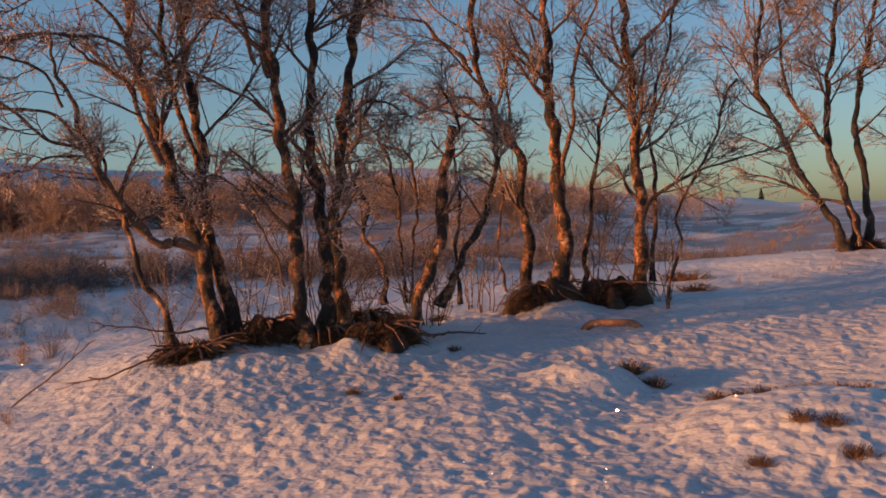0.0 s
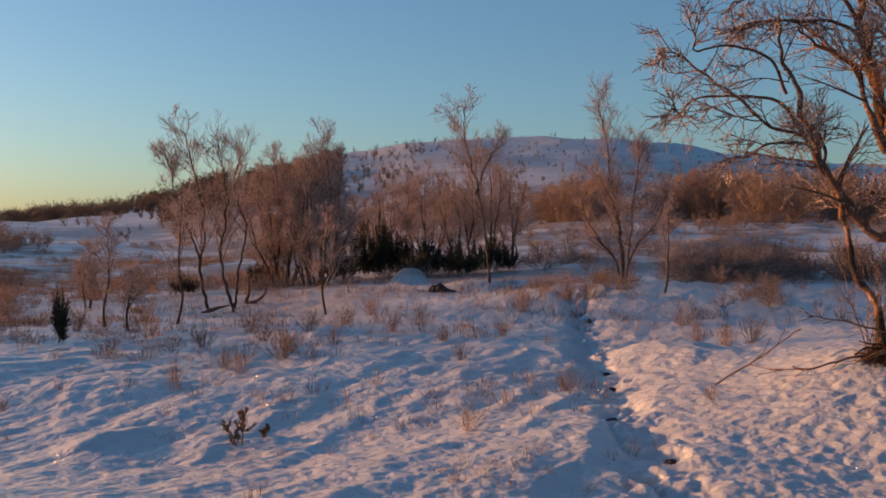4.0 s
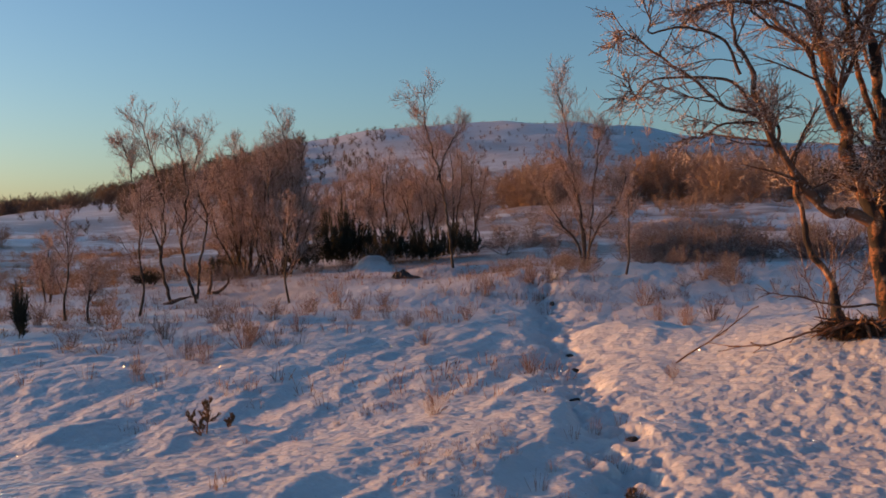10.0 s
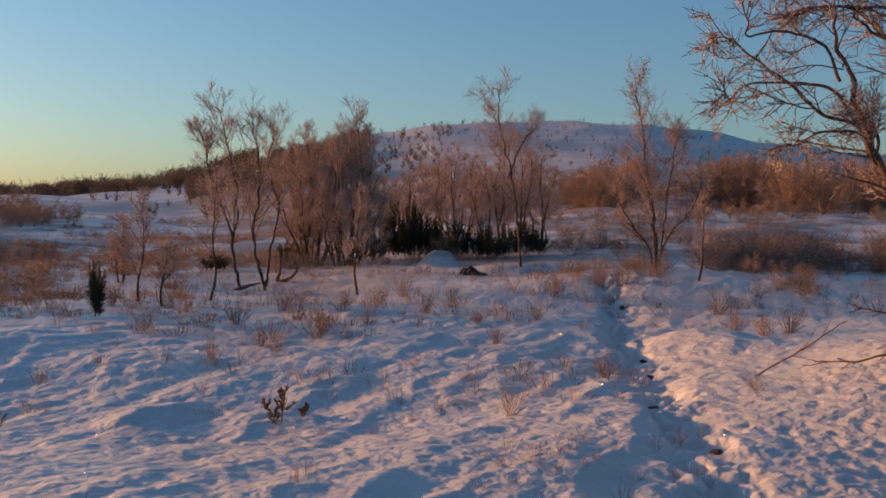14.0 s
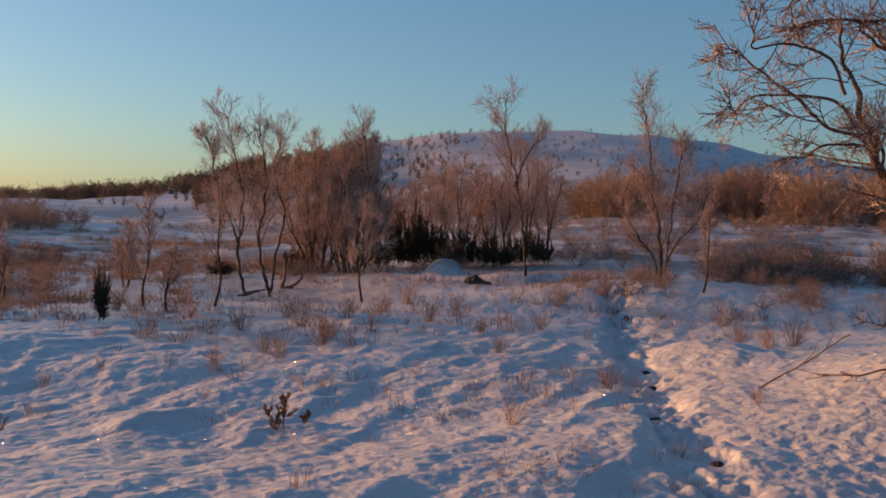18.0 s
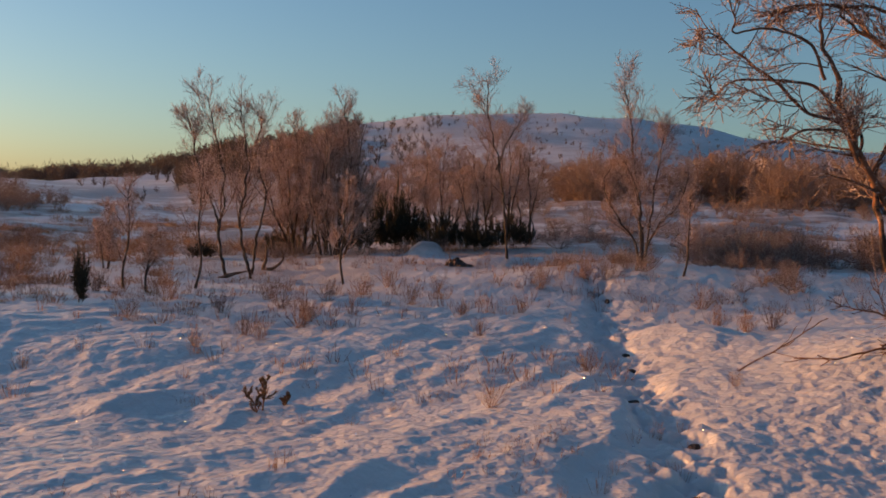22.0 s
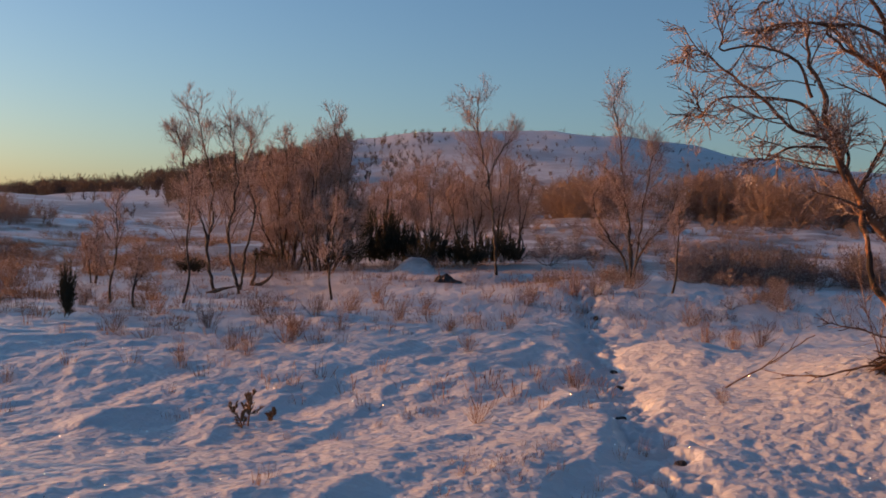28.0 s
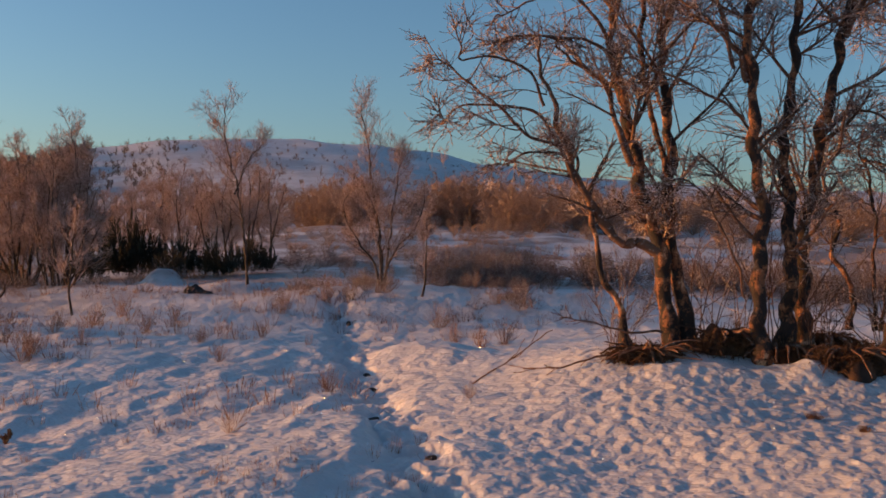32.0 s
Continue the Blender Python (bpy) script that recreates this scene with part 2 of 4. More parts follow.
# azimuth, distance and height of the open ground near the viewpoint
LAY = [(-11, 7.3, 0.09), (7.5, 9, 0.31), (3, 8, 0.32), (-3, 7.5, 0.22), (9.4, 7.2, 0.38), (11.4, 5.9, 0.38), (13.6, 6.0, 0.41), (12.2, 7.4, 0.42), (16, 6.1, 0.40), (7, 4.9, 0.30), (15, 4.7, 0.265), (22, 5.6, 0.32), (6.8, 13, 0.36), (3.0, 13, 0.46), (14, 8.4, 0.48), (20, 7.2, 0.58), (21, 8.2, 0.95), (25, 8.2, 0.96), (30, 8.4, 0.92), (27, 7.2, 0.66), (31, 7.3, 0.71), (37, 7.4, 0.64), (34, 9.2, 0.85),
       (41, 10.5, 0.86), (46, 10.8, 0.86), (58, 15, 1.1), (50, 14, 0.86), (45, 9.0, 0.74), (47, 7.4, 0.46), (51, 6.0, 0.44), (54, 5.0, 0.4),
       (32, 6.9, 0.46), (0, 20, 0.56), (9, 18.7, 0.86), (-14, 18.1, 0.3), (-21, 12.8, 0.32), (-27, 7.9, 0.06), (-30, 18, 0.12), (0, 0, 0.08), (-70, 3, 0.08), (180, 4, 0.06), (100, 4, 0.16),
       (-60, 8, 0.0), (120, 8, 0.3), (180, 9, 0.0), (-120, 9, -0.1), (20, 4, 0.2), (75, 9, 0.8)]
FAR_AZ = [-90, -31, -21, -16, -12, -6, -3, 0, 4.4, 8.7, 11.5, 18, 26, 32, 36, 49, 55, 90]
FAR_EL = [0.2, 0.1, 0.6, 1.5, 2.7, 4.45, 5.05, 5.4, 5.5, 5.4, 5.1, 4.3, 3.8, 3.5, 3.2, 1.0, 0.3, 0.2]
CREST_AZ = [-90, -18, -10, 0, 8, 15, 30, 55, 90]
CREST_R = [260, 190, 160, 160, 165, 175, 190, 300, 300]
MID_R = [22, 30, 45, 80, 120]
MID_LEFT = [-3.2, -2.6, -1.6, -0.55, 0.1]
MID_RIGHT = [-1.9, -1.2, 0.4, 1.6, 2.2]
TRACK = [(30, 1.2), (20, 2.4), (14.6, 3.6), (12.4, 4.7), (11.4, 5.95), (9.4, 7.3), (8.3, 9.2), (7.4, 12.2), (6.9, 15.0), (6.5, 18.0)]


# snow-covered hummocks: azimuth, distance, radius, height
HUMPS = [(-2.6, 22.5, 0.38, 0.33), (-18.7, 7.5, 0.26, 0.06), (-17.9, 7.75, 0.34, 0.03), (-17.3, 7.5, 0.28, -0.03), (-18.7, 9.6, 0.55, 0.06), (11.4, 11.2, 0.5, 0.13), (45.0, 7.2, 0.34, 0.15), (56.5, 5.9, 0.75, 0.2),
         (-4.0, 10.5, 0.6, 0.04), (-25.0, 11.0, 0.7, 0.04), (34.0, 8.0, 0.4, 0.07), (1.0, 20.6, 0.7, 0.16), (-8.0, 13.2, 0.6, 0.06),
         (26.6, 7.75, 0.22, 0.035), (24.2, 7.65, 0.16, 0.03), (30.8, 7.85, 0.2, 0.05), (32.0, 7.9, 0.14, 0.05), (28.9, 7.7, 0.15, 0.03), (43.4, 9.9, 0.3, 0.1), (-11.2, 7.25, 0.45, 0.05), (-10.0, 6.4, 0.6, 0.02), (12.6, 10.4, 0.45, 0.08)]


STRIDE = 0.42


def track_line(n=220):
    return resample([polar(a, d)[:2] for a, d in TRACK], n)


def broad(x, y):
    """The lie of the land without its fine relief."""
    r, az = np.hypot(x, y), np.degrees(np.arctan2(x, y))
    num, den = np.zeros_like(r), np.zeros_like(r)
    for a, d, z in LAY:
        p = polar(a, d)
        w = 1.0 / (((x - p[0]) ** 2 + (y - p[1]) ** 2) / (0.75 + 0.07 * d) ** 2 + 0.35) ** 1.8
        num, den = num + w * z, den + w
    near = num / den
    back = np.clip((np.abs(az) - 75) / 40, 0, 1)
    side = np.clip((az + 16) / 22, 0, 1) * (1 - np.clip((az - 36) / 14, 0, 1) * 0.75)
    far_el = np.interp(az, FAR_AZ, FAR_EL)
    mid = np.interp(np.log(np.maximum(r, 1)), np.log(MID_R), MID_LEFT) * (1 - side) + np.interp(np.log(np.maximum(r, 1)), np.log(MID_R), MID_RIGHT) * side
    crest = np.interp(az, CREST_AZ, CREST_R)
    u = np.clip((np.log(np.maximum(r, 1)) - np.log(75)) / (np.log(crest) - np.log(75)), 0, 1) ** 1.5
    el = mid * (1 - u) + far_el * u
    el = np.minimum(el, np.maximum(far_el, -0.3) + np.clip((90 - r) / 20, 0, 9))
    far = 1.6 + np.minimum(r, crest) * np.tan(np.radians(el)) - np.maximum(r - crest, 0) * 0.01
    far = far * (1 - back) + back * 0.3
    k = np.clip((r - 17) / 9, 0, 1)
    k = k * k * (3 - 2 * k)
    return near * (1 - k) + far * k


def height(x, y, fine=True):
    x, y = np.asarray(x, float), np.asarray(y, float)
    r = np.hypot(x, y)
    z = broad(x, y)
    az = np.degrees(np.arctan2(x, y))
    seen = np.clip((az + 50) / 10, 0, 1) * np.clip((76 - az) / 10, 0, 1)
    fade = seen / (1 + (r / 60) ** 2)
    open_ = np.clip(r / 3 - 0.4, 0, 1)
    mound = np.clip((az - 10) / 8, 0, 1) * np.clip((14 - r) / 4, 0, 1)
    z = z + 0.018 * relief(x, y, 2.1, 3) * np.clip(r / 4, 0, 1) * (1 - 0.6 * mound) + 0.6 * relief(x, y, 19, 5) * np.clip((r - 25) / 40, 0, 1)
    z = z + (0.9 * relief(x, y, 50, 8) + 0.45 * relief(x, y, 24, 9) + 0.22 * relief(x, y, 8, 10)) * np.clip((r - 90) / 120, 0, 1)
    z = z + (0.07 * relief(x, y, 1.2, 61) + 0.2 * relief(x, y, 3.4, 62)) * seen * np.clip((r - 24) / 14, 0, 1) * np.clip((110 - r) / 30, 0, 1) + 0.45 * relief(x, y, 7, 63) * np.clip((r - 95) / 40, 0, 1) * seen
    if fine:
        along, across = x * 0.30 + y * 0.954, x * 0.954 - y * 0.30
        swell = relief(0.42 * along + 0.35 * relief(x, y, 1.3, 51), across + 0.25 * relief(x, y, 0.9, 52), 0.62, 53)
        hum = relief(0.32 * along + 0.2 * relief(x, y, 0.8, 31), across + 0.16 * relief(x, y, 0.6, 32), 0.3, 11)
        rib = 1 - 2 * np.abs(relief(0.28 * along + 0.1 * relief(x, y, 0.5, 36), across + 0.1 * relief(x, y, 0.5, 37), 0.34, 39))
        z = z + (0.012 * swell + 0.012 * hum + 0.018 * rib) * (1 - 0.9 * mound) * fade * open_ * np.clip((16 - r) / 7, 0.45, 1)
        z = z + 0.012 * relief(0.4 * along + 0.1 * relief(x, y, 0.4, 33), across + 0.06 * relief(x, y, 0.3, 34), 0.15, 13) * fade * (1 - 0.7 * mound)
        warm = 0.03 * relief(x, y, 0.12, 41)
        z = z + (0.0065 * relief(x + warm, y, 0.09, 18) + 0.0026 * relief(x, y + warm, 0.05, 19)) * fade * (1 - mound)
        dimple = relief(x + 0.6 * warm, y + 0.02 * relief(x, y, 0.2, 42), 0.07, 20)
        z = z + (0.0105 * dimple + 0.0048 * relief(x, y + warm, 0.05, 21) + 0.008 * relief(x + 3 * warm, y, 0.26, 15) + 0.014 * relief(x, y, 0.75, 22)) * mound * fade
    for a, d, wide, tall in HUMPS:
        p = polar(a, d)
        z = z + tall * np.exp(-(((x - p[0]) ** 2 + (y - p[1]) ** 2) / wide ** 2) ** 1.5)
    line = track_line()
    sel = (r < 20) & (az > -5) & (az < 40)
    if np.any(sel):
        xs, ys = x[sel], y[sel]
        near = np.full(xs.shape, 1e9)
        for p in line:
            near = np.minimum(near, (xs - p[0]) ** 2 + (ys - p[1]) ** 2)
        d = np.sqrt(near) + 0.05 * relief(xs, ys, 0.2, 25) + 0.05 * relief(xs, ys, 0.6, 26)
        wide = 0.18 + 0.04 * relief(xs, ys, 0.5, 23)
        side = xs - np.interp(ys, line[:, 1], line[:, 0])
        inside = 1 / (1 + np.exp((d - wide) / np.where(side > 0, 0.07, 0.045)))
        puffs = 0.08 * np.abs(relief(xs, ys, 0.13, 29)) + 0.03 * relief(xs, ys, 0.07, 30)
        cut = inside * (-0.105 + puffs)
        step = np.r_[0, np.cumsum(np.hypot(*np.diff(line, axis=0).T))]
        wx, wy = xs + 0.05 * relief(xs, ys, 0.13, 27), ys + 0.05 * relief(xs, ys, 0.13, 28)
        for k, s in enumerate(np.arange(0.8, step[-1], STRIDE)):
            i = int(np.searchsorted(step, s))
            t = unit(line[min(i + 1, len(line) - 1)] - line[i - 1])
            c = line[min(i, len(line) - 1)] + np.array([-t[1], t[0]]) * ((0.085 if k % 2 else -0.085) + 0.03 * math.sin(k * 1.9))
            a, b = (wx - c[0]) * t[0] + (wy - c[1]) * t[1], (wx - c[0]) * -t[1] + (wy - c[1]) * t[0]
            cut = cut - (0.075 + 0.03 * math.sin(k * 2.3)) * np.exp(-((a / 0.11) ** 2 + (b / 0.08) ** 2) ** 2)
        z[sel] += cut if fine else np.minimum(cut, 0)
    return z


def ground(azimuth, d):
    p = polar(azimuth, d)
    return np.array([p[0], p[1], float(height(p[:1], p[1:2])[0])])


def build_ground():
    wide = np.r_[np.arange(-180, -40, 0.9), np.arange(-39, 65, 0.165), np.arange(66, 180, 0.9)]
    radii = np.r_[0.4, 0.8, 1.2, 1.6, 2.0 * 1.0075 ** np.arange(0, 94), 4.05 * 1.0042 ** np.arange(0, 290), np.geomspace(13.75, 42, 130), np.geomspace(42.5, 600, 120), 800, 1200, 2000, 4000]
    a, r = np.meshgrid(np.radians(wide), radii)
    x, y = r * np.sin(a), r * np.cos(a)
    z = height(x.ravel(), y.ravel())
    verts = np.r_[np.c_[x.ravel(), y.ravel(), z], [[0, 0, 0]]]
    n, m = len(wide), len(radii)
    i, j = np.meshgrid(np.arange(m - 1), np.arange(n), indexing="ij")
    j2 = (j + 1) % n
    faces = np.stack([i * n + j, i * n + j2, (i + 1) * n + j2, (i + 1) * n + j], -1).reshape(-1, 4)
    faces = faces[:, ::-1]
    cap = np.array([[n * m, k, (k + 1) % n, (k + 2) % n] for k in range(0, n - 1, 2)])
    me = mesh_of("ground", verts, np.r_[faces, cap], SNOW)
    return tagged(new("ground", me), "rippled snow over heath with a trodden track", "snow", kind="structure")


build_ground()

# ---- birches ----


def thing(name, place, label, category, group="", kind=""):
    ob = new(name)
    ob.location = Vector([float(v) for v in place])
    return tagged(ob, label, category, group, kind)


def stem_points(d, path, sway, rng, top=1.6, n=26):
    """A stem at distance d through a few (azimuth, elevation) marks seen from 1.6 m above the origin, grown on past the last one by top metres."""
    p = [polar(a, d, 1.6 + d * math.tan(radians(e))) for a, e in path]
    p[0][2] -= 0.12
    if top:
        way = unit(p[-1] - p[-2]) + np.array([0, 0, 0.25])
        p.append(p[-1] + unit(way) * top * 0.5 + rng.normal(0, 0.05, 3))
        p.append(p[-1] + unit(way) * top * 0.5 + rng.normal(0, 0.08, 3))
    out = resample(p, n)
    out[:, :2] += (polar(path[0][0], 1.0)[:2] * (sway * np.sin(np.linspace(0, 3.0, n)))[:, None])
    return out + np.cumsum(rng.normal(0, 0.006, out.shape), axis=0) * np.linspace(0, 1, n)[:, None]


def crown(rng, stem, radius, limbs, low, ratio, twigs=(9, 6), lift=0.4, spread=(30, 75), least=0.0042, kink=0.14, rise=0.2, grow=0.0):
    """Limbs, branches and crooked twigs of one stem."""
    limb, lr = offshoots(rng, stem[None], radius[None], limbs, low, ratio, spread, 10, 0.8 * kink, lift, 0.42, 0.0, grow)
    br, brr = offshoots(rng, limb, lr, twigs[0], 0.12, 0.6, (25, 65), 7, kink, rise, 0.6, 0.15)
    if radius[-1] < 0.03:
        br2, br2r = offshoots(rng, stem[None, -9:], radius[None, -9:], 10, 0.1, 0.3, (20, 55), 7, kink, 0.3, 0.55, 0.15)
        br, brr = np.concatenate([br, br2]), np.concatenate([brr, br2r])
    brr = np.maximum(brr, least * np.linspace(1, 0.75, brr.shape[1])[None])
    tw, twr = offshoots(rng, br, brr, twigs[1], 0.08, 0.62, (25, 60), 4, kink * 1.2, rise, 0.8, 0.1)
    return limb, np.maximum(lr, least), br, brr, tw, np.clip(twr, least * 0.5, least * 0.85)


def taper(r0, r1, n, flare=1.5):
    s = np.linspace(0, 1, n)
    return r0 + (r1 - r0) * s**1.15 + r0 * (flare - 1) * np.exp(-s * 22)


def clump(name, base, stems, label, seed, group="birches on the mound", bark=None, twig=None, least=0.0042, wobble=1.6, kink=0.09, rise=0.12):
    """A many-stemmed birch. stems: dicts of points, radius and growth."""
    rng = np.random.default_rng(seed)
    tree = thing(name, base, label, "tree", group)
    o = np.array(base)
    bark = bark or BARK
    branch_p, twig_p = [], []
    for s in stems:
        pts = s["pts"] - o
        rad = taper(0.88 * s["r"], s.get("tip", 0.010), len(pts), s.get("flare", 1.65)) * (1 + 0.10 * relief(np.arange(len(pts)) * 1.0, np.full(len(pts), s["r"] * 91), 2.3, seed))
        arc = np.linspace(0, np.linalg.norm(np.diff(pts, axis=0), axis=1).sum(), 90)
        fine = resample(pts, 90) + np.stack([0.02 * relief(arc, np.full(90, 7.0 + c), 0.27, seed + c) + 0.016 * relief(arc, np.full(90, 9.0 + c), 0.11, seed + 9 + c) for c in range(3)], -1) * (1, 1, 0) * wobble * min(1.0, 0.35 + s["r"] / 0.07)
        thick = np.interp(np.linspace(0, 1, 90), np.linspace(0, 1, len(pts)), rad) * (1 + 0.26 * relief(arc, np.full(90, s["r"] * 57), 0.12, seed + 5))
        bough = s.get("bough")
        part("bough" if bough else "trunk", tubes(fine[None], thick[None], 7 if bough else 12), LIMB if bough else bark, tree)
        if not s.get("limbs"):
            continue
        limb, lr, br, brr, tw, twr = crown(rng, pts, rad, round(s["limbs"] * (0.9 if bough else 1.35)), s.get("low", 0.32), s.get("ratio", 0.26), s.get("twigs", (10, 8)), s.get("lift", 0.35), s.get("spread", (30, 75)), least, kink, rise, s.get("grow", 0.0))
        for k in range(len(limb)):
            part("limb", tubes(limb[k:k + 1], lr[k:k + 1], 6), LIMB, tree)
        branch_p.append(tubes(br, brr, 3)), twig_p.append(tubes(tw, twr, 3))
    if twig_p:
        tagged(part("crown", join(branch_p + twig_p), twig or TWIG, tree, "fine twigs white with rime"), kind="stuff")
    return tree


rng = np.random.default_rng(11)
D = 8.2


def st(path, r, d=D, sway=0.1, top=1.6, **more):
    more = dict(dict(grow=0.8 if top > 1 else 0.0), **more)
    return dict(pts=stem_points(d, path, sway, rng, top), r=r, **more)


BOUGH = dict(top=0.02, bough=True, flare=1.0, low=0.2, ratio=0.3, lift=0.1, spread=(25, 65), tip=0.005, twigs=(6, 4))
clump("mountain_birch", ground(24.9, D), [
    st([(24.6, -4.4), (24.2, -2.1), (24.1, -0.5), (23.7, 0.8), (22.6, 3.9), (22.1, 5.9), (21.6, 8.6), (21.1, 11.0), (20.8, 14.4)], 0.072, D, 0.1, limbs=14, low=0.15, ratio=0.26),
    st([(25.4, -4.2), (25.1, -2.1), (24.7, -0.5), (24.3, 1.2), (24.2, 4.0), (23.8, 7.9), (23.6, 11.8), (24.1, 13.9)], 0.058, D + 0.1, 0.1, limbs=13, low=0.16, ratio=0.26),
    st([(24.2, 4.0), (23.7, 6.0), (23.1, 7.8), (22.6, 10.2), (22.3, 14.4)], 0.03, D + 0.15, 0.1, flare=1.0, limbs=10, low=0.25, ratio=0.3),
    st([(22.1, 5.5), (21.3, 7.0), (20.8, 9.0), (19.6, 9.9), (18.6, 10.6), (17.8, 11.4)], 0.032, D - 0.1, 0.0, limbs=7, **BOUGH),
    st([(23.6, 0.8), (22.7, 0.5), (21.8, 0.4), (21.1, 1.3), (19.8, 3.2), (18.8, 5.2), (17.8, 7.6), (17.0, 9.8), (16.8, 11.2)], 0.042, D - 0.2, -0.15, limbs=10, **BOUGH),
    st([(22.1, -4.2), (21.6, -2.4), (21.0, -1.6), (20.5, 0.5), (20.0, 2.7), (19.5, 3.9)], 0.034, D - 0.2, -0.1, 0.3, limbs=5, low=0.5, ratio=0.3),
    st([(19.0, 4.8), (18.2, 5.5), (16.8, 6.0), (15.1, 7.5), (13.1, 9.0), (12.3, 9.8), (11.4, 9.9)], 0.019, D - 0.4, -0.1, limbs=8, **BOUGH),
    st([(18.3, 6.4), (16.8, 7.3), (15.5, 7.5), (14.2, 7.5), (12.7, 7.3), (11.7, 6.4)], 0.016, D - 0.3, -0.1, limbs=7, **BOUGH),
    st([(19.2, 4.4), (18.4, 5.0), (16.8, 5.1), (15.7, 4.7), (15.0, 4.3)], 0.015, D - 0.4, -0.1, limbs=6, **BOUGH),
    st([(17.3, 8.6), (16.5, 9.6), (15.6, 10.1), (14.4, 10.3), (13.1, 10.1)], 0.014, D - 0.3, -0.1, limbs=6, **BOUGH),
    st([(21.3, 10.0), (20.5, 10.7), (19.5, 11.2), (18.3, 11.2), (16.9, 11.2), (15.3, 10.9)], 0.02, D, -0.1, limbs=8, **BOUGH),
    st([(21.0, 11.5), (20.2, 12.1), (18.8, 13.4), (17.7, 13.4), (16.5, 13.0), (15.3, 12.4)], 0.02, D, -0.1, limbs=8, **BOUGH),
], "many-stemmed frosted mountain birch with peeling orange-brown bark", 31)
clump("mountain_birch", ground(30.3, D + 0.2), [
    st([(29.6, -5.2), (29.1, -3.8), (28.9, -2.5), (29.1, 0.6), (28.9, 3.9), (28.4, 6.9), (28.2, 9.8), (28.0, 12.0), (28.3, 14.3)], 0.062, D - 0.1, limbs=15, low=0.14, ratio=0.26),
    st([(30.5, -4.2), (30.5, -1.6), (30.5, 1.5), (30.1, 5.1), (30.1, 7.4), (30.4, 10.6), (30.8, 14.2)], 0.062, D + 0.2, limbs=14, low=0.16, ratio=0.26),
    st([(31.4, -3.8), (31.1, -1.0), (31.2, 1.3), (31.9, 5.5), (32.3, 8.6), (32.9, 11.4), (33.7, 14.1)], 0.064, D + 0.4, limbs=15, low=0.16, ratio=0.28),
    st([(28.2, 9.9), (27.6, 10.6), (27.0, 11.4), (26.5, 12.6), (26.1, 14.3)], 0.026, D, 0.0, 0.8, bough=True, flare=1.0, limbs=9, low=0.2, ratio=0.36),
    st([(28.1, 8.0), (26.5, 8.2), (25.3, 8.7), (24.4, 9.2), (23.0, 9.6)], 0.015, D - 0.2, -0.1, limbs=7, **BOUGH),
    st([(27.5, 10.6), (26.5, 11.7), (25.4, 12.4), (24.5, 13.0), (23.6, 13.9)], 0.017, D - 0.2, -0.1, limbs=7, **BOUGH),
    st([(28.4, -1.4), (27.7, 0.0), (27.0, 1.2), (25.7, 3.5), (24.7, 4.0)], 0.014, D - 0.2, -0.1, limbs=7, **BOUGH),
    st([(33.0, 12.0), (33.8, 12.9), (34.7, 13.4), (36.0, 13.5)], 0.02, D + 0.4, 0.0, limbs=7, **BOUGH),
    st([(32.2, 7.2), (33.4, 7.6), (34.6, 7.2), (35.6, 6.6)], 0.014, D + 0.4, 0.0, limbs=7, **BOUGH),
], "three-stemmed frosted birch with ragged orange bark", 22)
clump("broken_birch", ground(35.2, D - 0.1), [
    st([(34.8, -4.6), (35.7, -3.0), (36.4, -1.8), (37.0, 0.7), (37.0, 2.1), (37.6, 4.7), (38.0, 6.1)], 0.062, D - 0.1, top=0, tip=0.03, limbs=4, low=0.5, ratio=0.2, twigs=(4, 3)),
], "leaning birch snag broken off at the top", 23)
clump("birch_sapling", ground(37.0, D + 0.4), [
    st([(36.5, -3.0), (37.4, -2.3), (38.4, -0.6), (39.6, 1.3), (39.9, 2.3), (40.1, 3.8)], 0.04, D + 0.4, top=0.6, limbs=8, low=0.4, ratio=0.3, twigs=(7, 5)),
    st([(37.7, -3.0), (37.6, -1.2), (38.1, 1.9), (38.1, 5.1)], 0.018, D + 0.6, top=0.5, limbs=8, low=0.3, ratio=0.26, twigs=(6, 5)),
], "dark crooked birch sapling behind a broken snag", 24)
clump("birch_sapling", ground(33.7, D + 1.0), [
    st([(33.6, -2.8), (33.7, -1.5), (33.1, -0.4), (32.6, 0.5), (32.9, 1.7), (32.5, 2.8)], 0.026, D + 1.0, top=0.4, limbs=9, low=0.4, ratio=0.4, twigs=(7, 6)),
    st([(34.8, -2.8), (34.7, -0.5), (34.6, 2.9), (34.3, 4.4)], 0.014, D + 1.0, top=0.4, limbs=8, low=0.3, ratio=0.26, twigs=(6, 5)),
    st([(35.1, -2.8), (35.3, -0.9), (35.5, 2.5)], 0.014, D + 1.0, top=0.4, limbs=7, low=0.3, ratio=0.26, twigs=(6, 5)),
], "twisted young birch stems among old roots", 28)
E2 = 10.4
